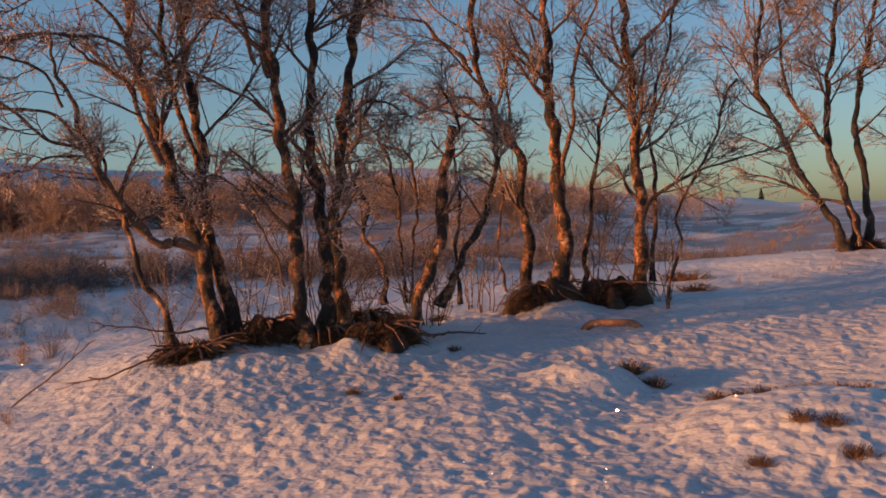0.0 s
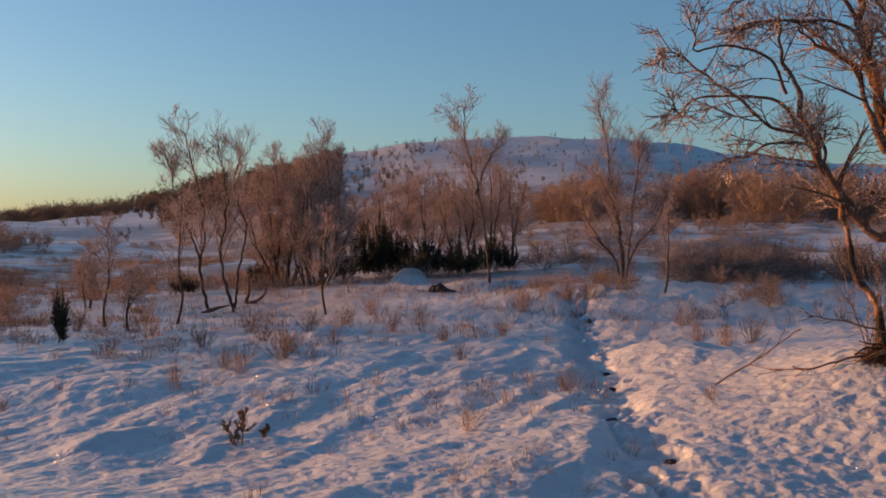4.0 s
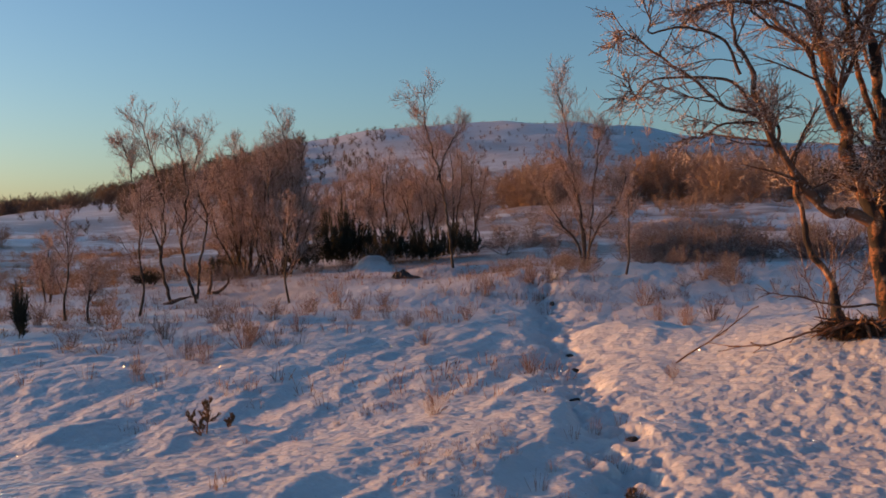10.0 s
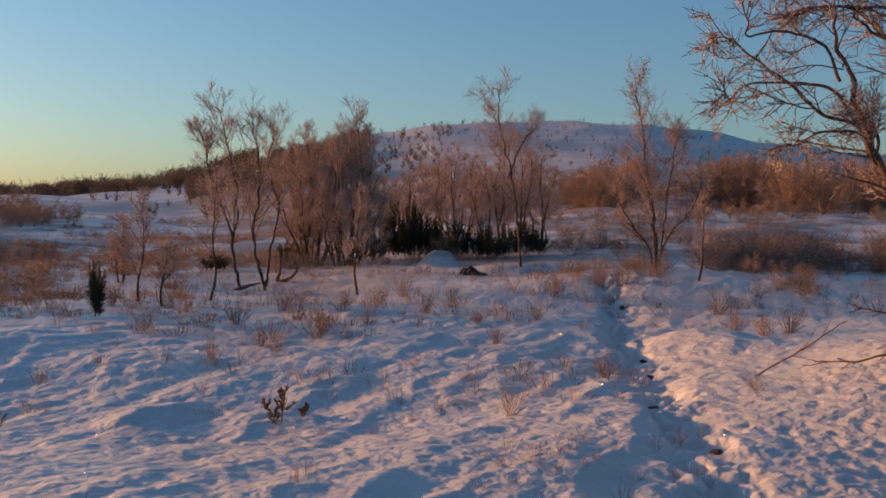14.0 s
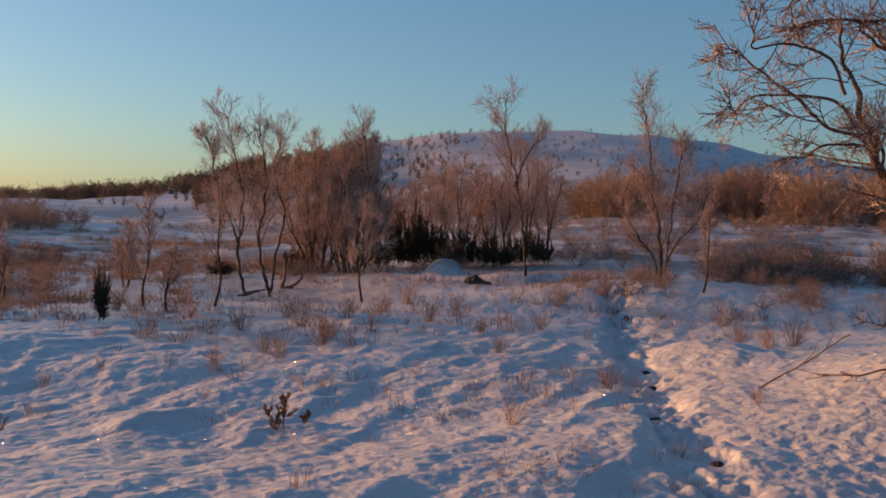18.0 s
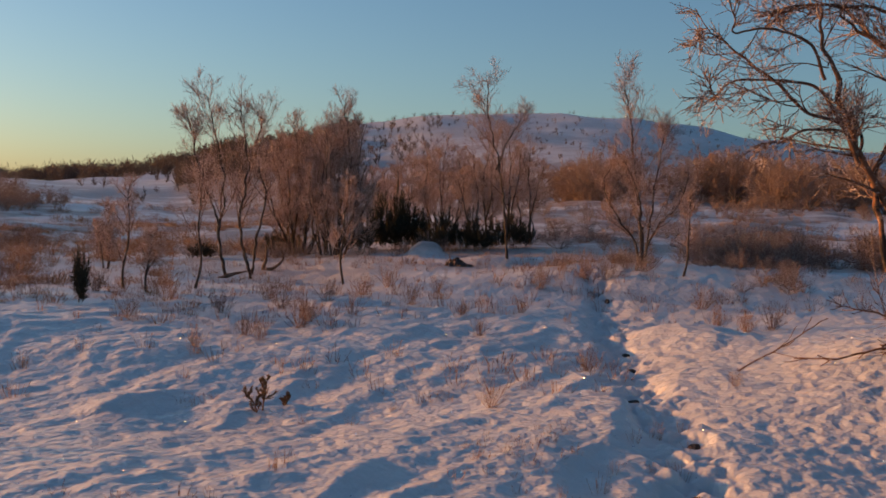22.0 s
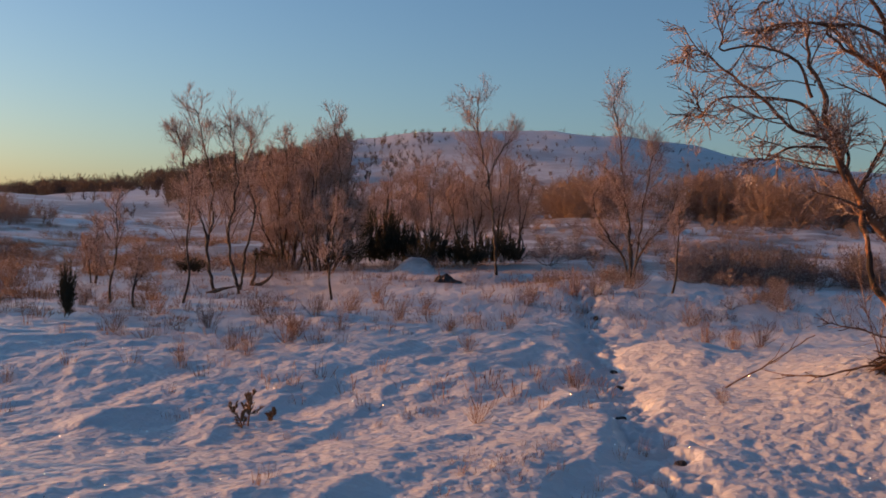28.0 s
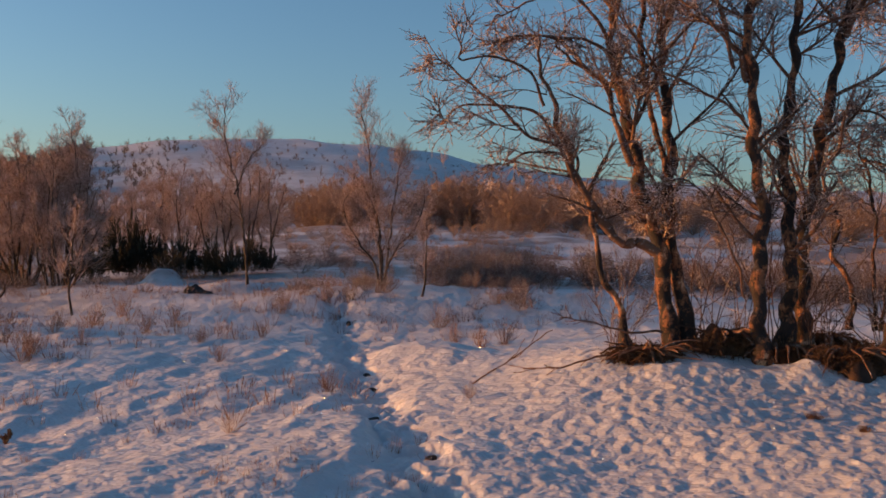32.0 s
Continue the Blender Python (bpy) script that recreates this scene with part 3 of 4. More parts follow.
clump("mountain_birch", ground(42.6, E2), [
    st([(41.5, -3.7), (41.5, -1.4), (41.3, 1.7), (41.2, 4.3), (40.1, 6.3), (39.1, 9.1), (39.1, 12.2), (39.3, 13.7)], 0.06, E2, limbs=15, low=0.18, ratio=0.26),
    st([(43.2, -4.2), (43.4, -1.4), (43.5, 1.3), (43.2, 3.1), (43.3, 4.6), (43.0, 7.7), (43.1, 10.6), (43.3, 13.4)], 0.084, E2 - 0.2, limbs=15, low=0.4, ratio=0.26),
    st([(43.3, 2.8), (43.9, 4.0), (44.5, 7.8), (44.8, 9.8), (45.9, 12.4)], 0.026, E2 - 0.2, top=0.6, bough=True, flare=1.0, limbs=9, low=0.2, ratio=0.3),
    st([(39.0, 9.4), (38.2, 9.9), (37.2, 10.6), (36.4, 11.5), (35.1, 11.8), (33.8, 12.1)], 0.026, E2, 0.0, limbs=9, **BOUGH),
    st([(39.6, 7.4), (38.4, 7.5), (37.2, 7.0), (36.2, 7.1)], 0.018, E2, 0.0, limbs=7, **BOUGH),
    st([(44.5, -2.8), (44.8, 0.1), (45.2, 3.0), (45.8, 6.4), (46.6, 7.7)], 0.03, E2 + 0.3, top=0.5, limbs=9, low=0.3, ratio=0.26, twigs=(6, 5)),
    st([(40.2, -2.6), (39.9, 0.2), (40.3, 2.6), (40.0, 4.2)], 0.014, E2 + 0.3, top=0.4, limbs=7, low=0.3, ratio=0.26, twigs=(6, 5)),
], "crooked frosted birch with thick flaking trunks", 25)
clump("mountain_birch", ground(47.6, E2 + 0.1), [
    st([(47.6, -4.2), (47.6, -1.5), (47.7, 1.5), (47.6, 5.0), (47.4, 8.2), (47.3, 11.4), (47.2, 13.0)], 0.076, E2, limbs=16, low=0.14, ratio=0.28),
    st([(47.4, 9.3), (48.2, 9.6), (49.2, 10.6), (50.1, 11.6), (51.2, 12.4)], 0.03, E2 + 0.1, 0.0, limbs=9, **BOUGH),
    st([(47.6, 0.1), (48.4, 1.4), (49.6, 2.2), (50.9, 2.8), (52.7, 3.3), (55.3, 3.9)], 0.026, E2 - 0.2, -0.1, limbs=9, **BOUGH),
    st([(48.1, -2.4), (48.5, 1.4), (48.5, 5.8), (49.5, 9.5), (49.9, 11.1)], 0.022, E2 + 0.2, limbs=13, low=0.3, ratio=0.26),
    st([(48.8, -4.4), (49.4, -2.1), (49.8, -1.0), (49.5, 0.2), (51.1, 3.4), (51.9, 5.3)], 0.018, E2 - 0.5, top=0.5, limbs=8, low=0.3, ratio=0.28, twigs=(6, 5)),
], "frosted birch with a long low side limb", 26)
F2 = 15.0
clump("mountain_birch", ground(58.4, F2), [
    st([(57.8, -2.0), (56.9, -0.1), (55.5, 2.4), (54.5, 5.0), (53.8, 6.3), (53.6, 7.8), (53.9, 9.8)], 0.06, F2 - 0.2, limbs=19, low=0.3, ratio=0.34),
    st([(58.3, -2.0), (57.8, 0.7), (57.0, 3.7), (57.0, 5.2), (57.2, 7.4), (57.6, 10.6)], 0.062, F2, limbs=17, low=0.3, ratio=0.32),
    st([(58.7, -2.0), (58.7, -0.1), (58.6, 2.7), (58.3, 3.9), (58.5, 5.9), (59.3, 9.7)], 0.06, F2 + 0.2, limbs=17, low=0.3, ratio=0.34),
    st([(57.1, 3.8), (56.0, 4.9), (55.4, 5.9), (55.0, 7.7), (55.0, 9.7)], 0.03, F2, bough=True, flare=1.0, limbs=14, low=0.2, ratio=0.34),
    st([(60.2, -2.0), (61.0, 3.0), (61.8, 8.0)], 0.05, F2 + 0.3, limbs=16, low=0.3, ratio=0.34),
    st([(58.4, -1.2), (57.6, 0.5), (56.3, 0.9), (54.3, 2.0), (52.9, 2.4), (52.1, 2.9)], 0.034, F2 - 0.3, 0.0, limbs=10, **BOUGH),
], "spreading dark birch with many slanting stems", 27, bark=BARK_GREY, least=0.006)


def upright(seed, h, stems, lean, wide, limbs, low, ratio, twigs, thick, name, label, place, group, sharp=0.5, twig=None, bark=None, spread=(20, 50), flame=0.45, least=0.0034):
    """A smaller birch or bush on open ground: stems fan out of one root under a flame-shaped outline, h metres high."""
    r = np.random.default_rng(seed)
    tree = thing(name, place, label, "tree", group)
    limb_p, branch_p, twig_p = [], [], []
    for k in range(stems):
        a = 2.4 * k + 0.7 * r.random()
        out = 0.1 if k == 0 else math.sqrt((k + 0.3) / stems)
        hk = h * (1.0 if k == 0 else (1 - flame * out * out) * (0.82 + 0.2 * r.random()))
        tip = np.array([math.cos(a) * out * wide + lean[0] * hk, math.sin(a) * out * wide + lean[1] * hk, hk])
        foot = np.array([math.cos(a), math.sin(a), 0]) * min(0.2, 0.06 * h) * (0.4 + r.random()) * (stems > 1)
        mid = foot * 0.4 + tip * np.array([0.55, 0.55, 0.45]) + r.normal(0, 0.03 * hk, 3) * (1, 1, 0.3)
        low_mid = foot + (mid - foot) * 0.5 + r.normal(0, 0.025 * hk, 3) * (1, 1, 0)
        pts = resample([foot - (0, 0, 0.08), low_mid, mid, tip], 20)
        pts[:, :2] += 0.024 * h * np.stack([relief(np.linspace(0, hk, 20), np.full(20, 3.0 * k + c), 0.42, seed + c) for c in (1, 2)], -1) * np.linspace(0, 1, 20)[:, None] ** 0.3
        rad = taper(thick * (1 if k == 0 else 0.75), 0.005, 20, 1.3)
        part("trunk", tubes(pts[None], rad[None], 8), bark or BARK_GREY, tree)
        limb, lr, br, brr, tw, twr = crown(r, pts, rad, limbs, low, ratio, twigs, sharp, spread, least, 0.05, 0.5)
        limb_p.append(tubes(limb, np.maximum(lr, 0.005), 5)), branch_p.append(tubes(br, brr, 3)), twig_p.append(tubes(tw[:, ::3], twr[:, ::3], 3))
    tagged(part("branchwork", join(limb_p), LIMB, tree), kind="stuff")
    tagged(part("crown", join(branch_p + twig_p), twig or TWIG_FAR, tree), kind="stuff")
    return tree


G1 = "birches on the heath"
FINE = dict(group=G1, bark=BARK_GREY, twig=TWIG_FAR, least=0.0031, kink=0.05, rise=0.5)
HEATH_STEM = dict(top=0.1, limbs=15, low=0.28, ratio=0.26, twigs=(9, 5), lift=0.8, spread=(22, 55), tip=0.006, flare=1.1)
clump("crooked_birch", ground(-12.6, 18.1), [
    st([(-13.2, -4.5), (-13.6, -3.1), (-13.9, -1.8), (-13.7, 0.5), (-14.0, 2.6), (-14.5, 4.3), (-14.9, 5.6)], 0.031, 18.1, 0.0, **HEATH_STEM),
    st([(-12.0, -3.8), (-12.5, -2.5), (-12.8, -0.8), (-12.5, 1.7), (-12.8, 3.6), (-13.1, 4.7)], 0.031, 18.1, 0.0, **HEATH_STEM),
    st([(-12.0, -3.5), (-11.8, -1.7), (-11.5, 0.2), (-12.1, 3.0), (-11.9, 4.7)], 0.026, 18.3, 0.0, **HEATH_STEM),
    st([(-13.8, -1.0), (-14.6, 0.8), (-15.3, 2.6), (-15.7, 4.4)], 0.022, 18.0, 0.0, **HEATH_STEM),
], "thin crooked frosted birch with dark lower stems", 131, **FINE)
upright(32, 3.5, 16, (0.02, 0), 0.95, 14, 0.10, 0.25, (10, 6), 0.034, "bushy_birch", "dense upright frosted birch with many stems", ground(-7.7, 23.4), G1, 0.7, flame=0.5)
upright(33, 3.1, 14, (-0.05, 0), 1.0, 14, 0.10, 0.26, (10, 6), 0.032, "bushy_birch", "dense upright frosted birch with many stems", ground(-9.6, 24.2), G1, 0.7, flame=0.4)
clump("slender_birch", ground(2.0, 20.3), [
    st([(2.0, -3.2), (1.7, -1.1), (1.2, 2.2), (0.9, 3.5), (0.3, 5.8), (0.0, 7.3)], 0.031, 20.3, 0.0, **dict(HEATH_STEM, limbs=20, low=0.36, ratio=0.24)),
    st([(1.0, 2.8), (1.5, 4.0), (1.9, 4.8), (2.2, 5.5)], 0.02, 20.3, 0.0, **dict(HEATH_STEM, limbs=7, ratio=0.3)),
], "slender leaning birch with a pale trunk", 134, **FINE)
clump("heath_birch", ground(9.1, 18.7), [
    st([(9.1, -2.4), (9.0, -0.9), (8.5, 2.0), (8.3, 4.0), (8.0, 5.8), (7.8, 7.7)], 0.031, 18.7, 0.0, **dict(HEATH_STEM, limbs=22, low=0.2, ratio=0.2)),
    st([(9.1, -2.4), (9.4, -0.9), (10.0, 0.2), (10.8, 1.1), (11.2, 2.6)], 0.026, 18.6, 0.0, **HEATH_STEM),
    st([(9.0, -2.3), (8.6, -1.0), (7.8, 0.0), (7.2, 1.0), (6.9, 2.5)], 0.026, 18.8, 0.0, **HEATH_STEM),
    st([(9.2, -2.3), (9.3, 0.0), (9.4, 2.0), (9.7, 4.6)], 0.024, 18.9, 0.0, **dict(HEATH_STEM, limbs=18, low=0.2)),
    st([(9.1, -2.3), (8.8, 0.0), (8.6, 1.6), (7.6, 3.6)], 0.024, 18.4, 0.0, **HEATH_STEM),
], "frosted birch with a narrow top and spreading low stems", 136, **FINE)
for s, (a, d, h) in enumerate([(-4.4, 29, 2.4), (-2.9, 31, 2.6), (-1.2, 28.5, 2.5), (0.4, 27.5, 2.8), (1.5, 28.5, 3.1), (2.7, 30, 2.8), (-5.8, 33, 2.2), (-1.8, 33, 2.9)]):
    upright(40 + s, h, 5, (0, 0), 0.9, 14, 0.25, 0.30, (10, 7), 0.034, "thicket_birch", "grey-brown frosted birch in the thicket", ground(a, d), "thicket behind the snow hump", 0.3, flame=0.35, spread=(30, 70))
for s, (a, d, h, w) in enumerate([(-15.0, 15.4, 1.9, 0.2), (-7.1, 16.2, 1.6, 0.15), (-30.4, 18, 1.55, 0.45), (-25.8, 18, 1.4, 0.45), (-33.8, 17, 1.5, 0.6), (-18.6, 15.5, 1.4, 0.15), (-17.4, 14.5, 0.8, 0.2), (-19.5, 19, 1.0, 0.3), (11.2, 17, 1.3, 0.2)] ):
    upright(60 + s, h, 1 if w < 0.25 else 3 if w < 0.5 else 6, (0, 0), w, 12, 0.25, 0.28, (7, 5), 0.02, "birch_sapling", "thin frosted birch sapling in snow", ground(a, d), "saplings on the heath", 0.5)

# ---- far trees: templates set on the slopes ----


def far_tree(seed, h, stems=3, wide=0.3, limbs=9, twigs=5, thin=0.012, dome=0.0):
    r = np.random.default_rng(seed)
    out = []
    for k in range(stems):
        a = r.random() * 6.3
        out_ = math.sqrt(r.random())
        tip = np.array([math.cos(a) * wide * h * out_, math.sin(a) * wide * h * out_, h * (0.75 + 0.25 * r.random()) * (1 - dome * out_**2)])
        pts = resample([np.zeros(3), tip * (0.4, 0.4, 0.5) + r.normal(0, 0.03 * h, 3), tip], 5)[None]
        rad = np.linspace(0.03 * h / 3, 0.008, 5)[None]
        limb, lr = offshoots(r, pts, rad, limbs, 0.08, 0.42, (25, 65), 3, 0.15, 0.35, 0.7)
        out += [tubes(pts, rad, 4), tubes(limb, np.maximum(lr, thin), 3)]
        if twigs:
            tw, twr = offshoots(r, limb, lr, twigs, 0.1, 0.7, (20, 60), 2, 0.2, 0.3, 0.7, 0.25)
            out.append(tubes(tw, np.full(twr.shape, thin), 3))
    return join(out)


def spread_over(name, templates, places, label, category, mat, kind="stuff"):
    """Many plants joined in one object: places are rows of azimuth, distance, scale, turn."""
    out = []
    az_, d_ = np.array([p[0] for p in places]), np.array([p[1] for p in places])
    x, y = d_ * np.sin(np.radians(az_)), d_ * np.cos(np.radians(az_))
    z = height(x, y)
    for i, (a, d, s, turn) in enumerate(places):
        v, f = templates[i % len(templates)]
        c, sn = math.cos(turn), math.sin(turn)
        w = np.c_[v[:, 0] * c - v[:, 1] * sn, v[:, 0] * sn + v[:, 1] * c, v[:, 2]] * s
        out.append((w + (x[i], y[i], z[i] - 0.05 * s), f))
    ob = new(name, mesh_of(name, *join(out), mat))
    return tagged(ob, label, category, kind=kind)


def stand(name, meshes, places, label, category, group):
    """Single plants as things of their own that share a few meshes."""
    for i, (a, d, s, turn) in enumerate(places):
        ob = new(name, meshes[i % len(meshes)])
        p = ground(a, d)
        ob.matrix_world = Matrix.Translation((p[0], p[1], p[2] - 0.05 * s)) @ Matrix.Rotation(turn, 4, "Z") @ Matrix.Scale(s, 4)
        tagged(ob, label, category, group)


fr = np.random.default_rng(5)
FAR = [far_tree(80 + k, 3.0, 4, 0.45, 8, 0, 0.033, 0.3) for k in range(5)]
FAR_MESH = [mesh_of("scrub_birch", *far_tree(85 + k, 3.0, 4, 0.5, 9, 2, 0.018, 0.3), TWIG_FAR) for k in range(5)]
RUST_MESH = [mesh_of("rust_bush", *far_tree(90 + k, 2.6, 10, 0.7, 9, 5, 0.008, 0.6), TWIG_RUST) for k in range(4)]


def band(n, az0, az1, d0, d1, s0, s1):
    return [(az0 + (az1 - az0) * fr.random(), d0 + (d1 - d0) * fr.random(), s0 + (s1 - s0) * fr.random(), fr.random() * 6.3) for _ in range(n)]


HILL = [far_tree(95 + k, 3.0, 4, 0.5, 6, 0, 0.055, 0.4) for k in range(5)]
spread_over("hill_scrub", HILL, band(620, -8, 24, 95, 175, 0.1, 0.3) + band(850, -16, -6.5, 108, 165, 0.4, 0.8) + band(90, -6.5, -2, 110, 158, 0.2, 0.45) + band(60, -21, -9, 80, 150, 0.25, 0.5), "scattered brown birch scrub on the far slopes", "scrub", WOODS)
BOG = [far_tree(400 + k, 3.0, 5, 0.45, 8, 2, 0.013, 0.5) for k in range(5)]
spread_over("bog_scrub", BOG, band(190, -46, -26, 38, 60, 0.42, 0.72) + band(50, -27.5, -23.5, 52, 75, 0.35, 0.6) + band(40, -25, -21.5, 60, 80, 0.3, 0.5) + band(280, -47, -23.5, 62, 120, 0.38, 0.62), "brown birch wood beyond the bog", "woods", TWIG_RUST)
stand("scrub_birch", FAR_MESH, band(20, -16, 24, 75, 120, 0.6, 1.0) + band(60, 12, 52, 70, 150, 0.6, 1.1) + band(12, -16, -6, 55, 95, 0.7, 1.1)
      + band(60, 14, 52, 60, 150, 0.5, 0.9), "frosted birch scrub on the snowy hillside", "tree", "scrub on the hill")
stand("rust_bush", RUST_MESH, band(16, 4.6, 7.6, 60, 72, 1.1, 1.45) + band(20, 11.4, 15.2, 62, 76, 1.1, 1.5) + band(22, 15.2, 20.5, 56, 68, 1.05, 1.4) + band(26, 21, 34, 52, 76, 0.8, 1.3) + band(22, 33, 48, 50, 80, 0.7, 1.2) + band(6, 7.5, 11.4, 66, 80, 0.5, 0.9) + band(10, -1, 4.6, 70, 95, 0.8, 1.2) + band(8, 10, 22, 42, 56, 0.2, 0.4) + band(8, 24, 48, 42, 60, 0.3, 0.6),
      "rust-brown birch bush lit by low sun", "bush", "rust-brown thicket")
spread_over("far_forest", FAR, band(220, -46, -29, 170, 225, 0.45, 0.75) + band(260, -29.5, -21, 165, 205, 0.6, 1.0) + band(240, -22.5, -13, 155, 188, 0.7, 1.15) + band(90, -22, -12.5, 165, 185, 0.7, 1.1), "distant dark birch forest on the skyline", "woods", WOODS)

# ---- low plants ----


def shrub(seed, h, stems, wide, twigs=4, r0=0.005, lift=0.5, wander=0.14):
    """A low bush: stems fan out from one root."""
    r = np.random.default_rng(seed)
    a = r.random(stems) * 6.283
    out = wide * r.random(stems)
    way = unit(np.c_[np.cos(a) * out, np.sin(a) * out, np.ones(stems)])
    start = np.c_[np.cos(a) * 0.06 * h, np.sin(a) * 0.06 * h, np.full(stems, -0.04)]
    pts = lines_from(r, start, way, h * (0.6 + 0.5 * r.random(stems)), 6, wander, lift)
    rad = np.linspace(r0, r0 * 0.45, 6)[None] * np.ones((stems, 1))
    if not twigs:
        return tubes(pts[:, ::2], rad[:, ::2], 3)
    tw, twr = offshoots(r, pts, rad, twigs, 0.25, 0.45, (20, 60), 4, 0.2, 0.3, 0.75, 0.04)
    return join([tubes(pts, rad, 3), tubes(tw, np.maximum(twr, r0 * 0.35), 3)])


def needles(seed, h, wide, sprays, n=14):
    """A juniper: upright sprays of short needle shoots."""
    r = np.random.default_rng(seed)
    a = r.random(sprays) * 6.283
    out = wide * np.sqrt(r.random(sprays))
    start = np.c_[np.cos(a) * out * 0.5, np.sin(a) * out * 0.5, h * 0.6 * r.random(sprays) * (1 - out / wide * 0.5)]
    way = unit(np.c_[np.cos(a) * out / wide * 0.6, np.sin(a) * out / wide * 0.6, np.ones(sprays)])
    pts = lines_from(r, start, way, h * (0.25 + 0.25 * r.random(sprays)), 5, 0.1, 0.4)
    rad = np.linspace(0.004, 0.002, 5)[None] * np.ones((sprays, 1))
    tw, twr = offshoots(r, pts, rad, n, 0.0, 0.36, (20, 60), 2, 0.15, 0.3, 1.0, 0.05)
    return join([tubes(pts, rad, 3), tubes(tw, np.full(twr.shape, 0.008) * np.linspace(1.2, 0.5, 2), 3)])


# heath belts: dense dwarf birch and heather beyond the open snow
lr_ = np.random.default_rng(7)
BELT = [join([shrub(110 + k, 0.6, 14, 1.1, 0, 0.0055, 0.3, 0.16), shrub(310 + k, 0.6, 5, 1.1, 3, 0.0042, 0.3, 0.16)]) for k in range(5)]
BLADES = [shrub(115 + k, 0.4, 20, 1.6, 0, 0.006, 0.1, 0.1) for k in range(5)]
SPRIGS = [join([shrub(120 + k, 0.2, 4, 0.9, 2, 0.003), shrub(320 + k, 0.2, 6, 1.1, 0, 0.003)]) for k in range(6)]
TUFTS = [shrub(130 + k, 0.26, 14, 0.5, 0, 0.0022, 0.2, 0.08) for k in range(4)]


def drift(n, az0, az1, d0, d1, s0, s1, patch=2.2, keep=-0.1, seed=40):
    """Scattered places, gathered in patches."""
    out = []
    while len(out) < n:
        a, d = az0 + (az1 - az0) * lr_.random(300), np.sqrt(d0**2 + (d1**2 - d0**2) * lr_.random(300))
        x, y = d * np.sin(np.radians(a)), d * np.cos(np.radians(a))
        ok = relief(x, y, patch, seed) + 0.4 * relief(x, y, patch / 3, seed + 1) > keep
        out += [(float(p), float(q), s0 + (s1 - s0) * lr_.random(), lr_.random() * 6.3) for p, q in zip(a[ok], d[ok])]
    return out[:n]


DOME = [far_tree(420 + k, 1.0, 9, 0.75, 6, 3, 0.0034, 0.65) for k in range(5)]
spread_over("dwarf_birch_belt", DOME, drift(75, 12, 22, 20.5, 27, 0.45, 0.9, 2.4, 0.0) + drift(90, 20, 42, 20, 30, 0.4, 0.85, 2.4, -0.1, 47) + drift(100, 10, 46, 28, 50, 0.3, 0.8, 3, 0.1, 49) + drift(26, 3.5, 11, 24, 40, 0.3, 0.7, 2, 0.0, 51) + drift(22, 10, 17, 15.5, 20, 0.2, 0.45, 2, 0.0, 52), "grey-brown dwarf birch in a frosted belt", "shrubs", HEATH)
spread_over("heath_belt", BELT, drift(70, 11, 40, 20, 30, 0.4, 0.9, 2.0, -0.1, 47) + drift(26, 10.5, 22, 14, 20, 0.25, 0.6, 1.6, -0.5, 48) + drift(60, 32, 50, 22, 34, 0.7, 1.1, 4, -0.3) + drift(90, 47, 62, 19, 34, 0.8, 1.3, 4, -0.5) + drift(50, 2, 10, 26, 45, 0.5, 0.9, 3, 0.0)
            + drift(60, 17, 46, 14, 21, 0.3, 0.6, 3, -0.1) + drift(40, 4.2, 9.5, 17.2, 20, 0.5, 0.8, 2, -0.4) + drift(50, -12, 4, 22, 26, 0.4, 0.8, 3, -0.2) + drift(230, -38, -9, 18, 31, 0.5, 1.0, 3, 0.0), "frosted brown dwarf birch and heather in dense belts", "heath", HEATH)


def rings(n, az0, az1, d0, d1, s0, s1, seed, keep):
    """Places in long bands across the view, as on a bog."""
    out = []
    while len(out) < n:
        a, d = az0 + (az1 - az0) * lr_.random(400), d0 * (d1 / d0) ** lr_.random(400)
        ok = relief(a, 40 * np.log(d), 5.0, seed) + 0.5 * relief(a, 40 * np.log(d), 1.8, seed + 1) > keep
        out += [(float(p), float(q), s0 + (s1 - s0) * lr_.random(), lr_.random() * 6.3) for p, q in zip(a[ok], d[ok])]
    return out[:n]


spread_over("bog_grass", BLADES, rings(950, -40, -9, 25, 75, 0.8, 1.6, 44, 0.05) + rings(1200, -42, -16, 16.5, 38, 0.4, 1.0, 45, -0.3) + drift(170, -42, -15, 11, 18, 0.25, 0.6, 1.5, -0.1, 66) + rings(800, -42, -23, 18, 32, 0.4, 0.9, 47, -0.6) + rings(160, -10, 12, 24, 60, 0.7, 1.3, 46, 0.1) + rings(620, 4, 56, 28, 90, 0.6, 1.3, 48, 0.1), "russet sedge and dwarf shrubs in bands on the bog", "grass", STRAW)
spread_over("heath_sprigs", SPRIGS, drift(560, -36, 8, 7.5, 20, 0.6, 1.6, 1.5, -0.05) + drift(260, -34, 10, 14, 22, 1.0, 2.0, 2.0, -0.2, 50) + drift(70, 8, 24, 9.5, 17, 0.6, 1.3, 1.5, 0.1) + drift(60, -35, 5, 4.2, 8, 0.3, 0.7, 1.0, 0.35) + drift(50, 38, 60, 11, 22, 0.5, 1.2, 2, 0.1),
            "small frosted heather sprigs poking out of snow", "heath", FROSTED)
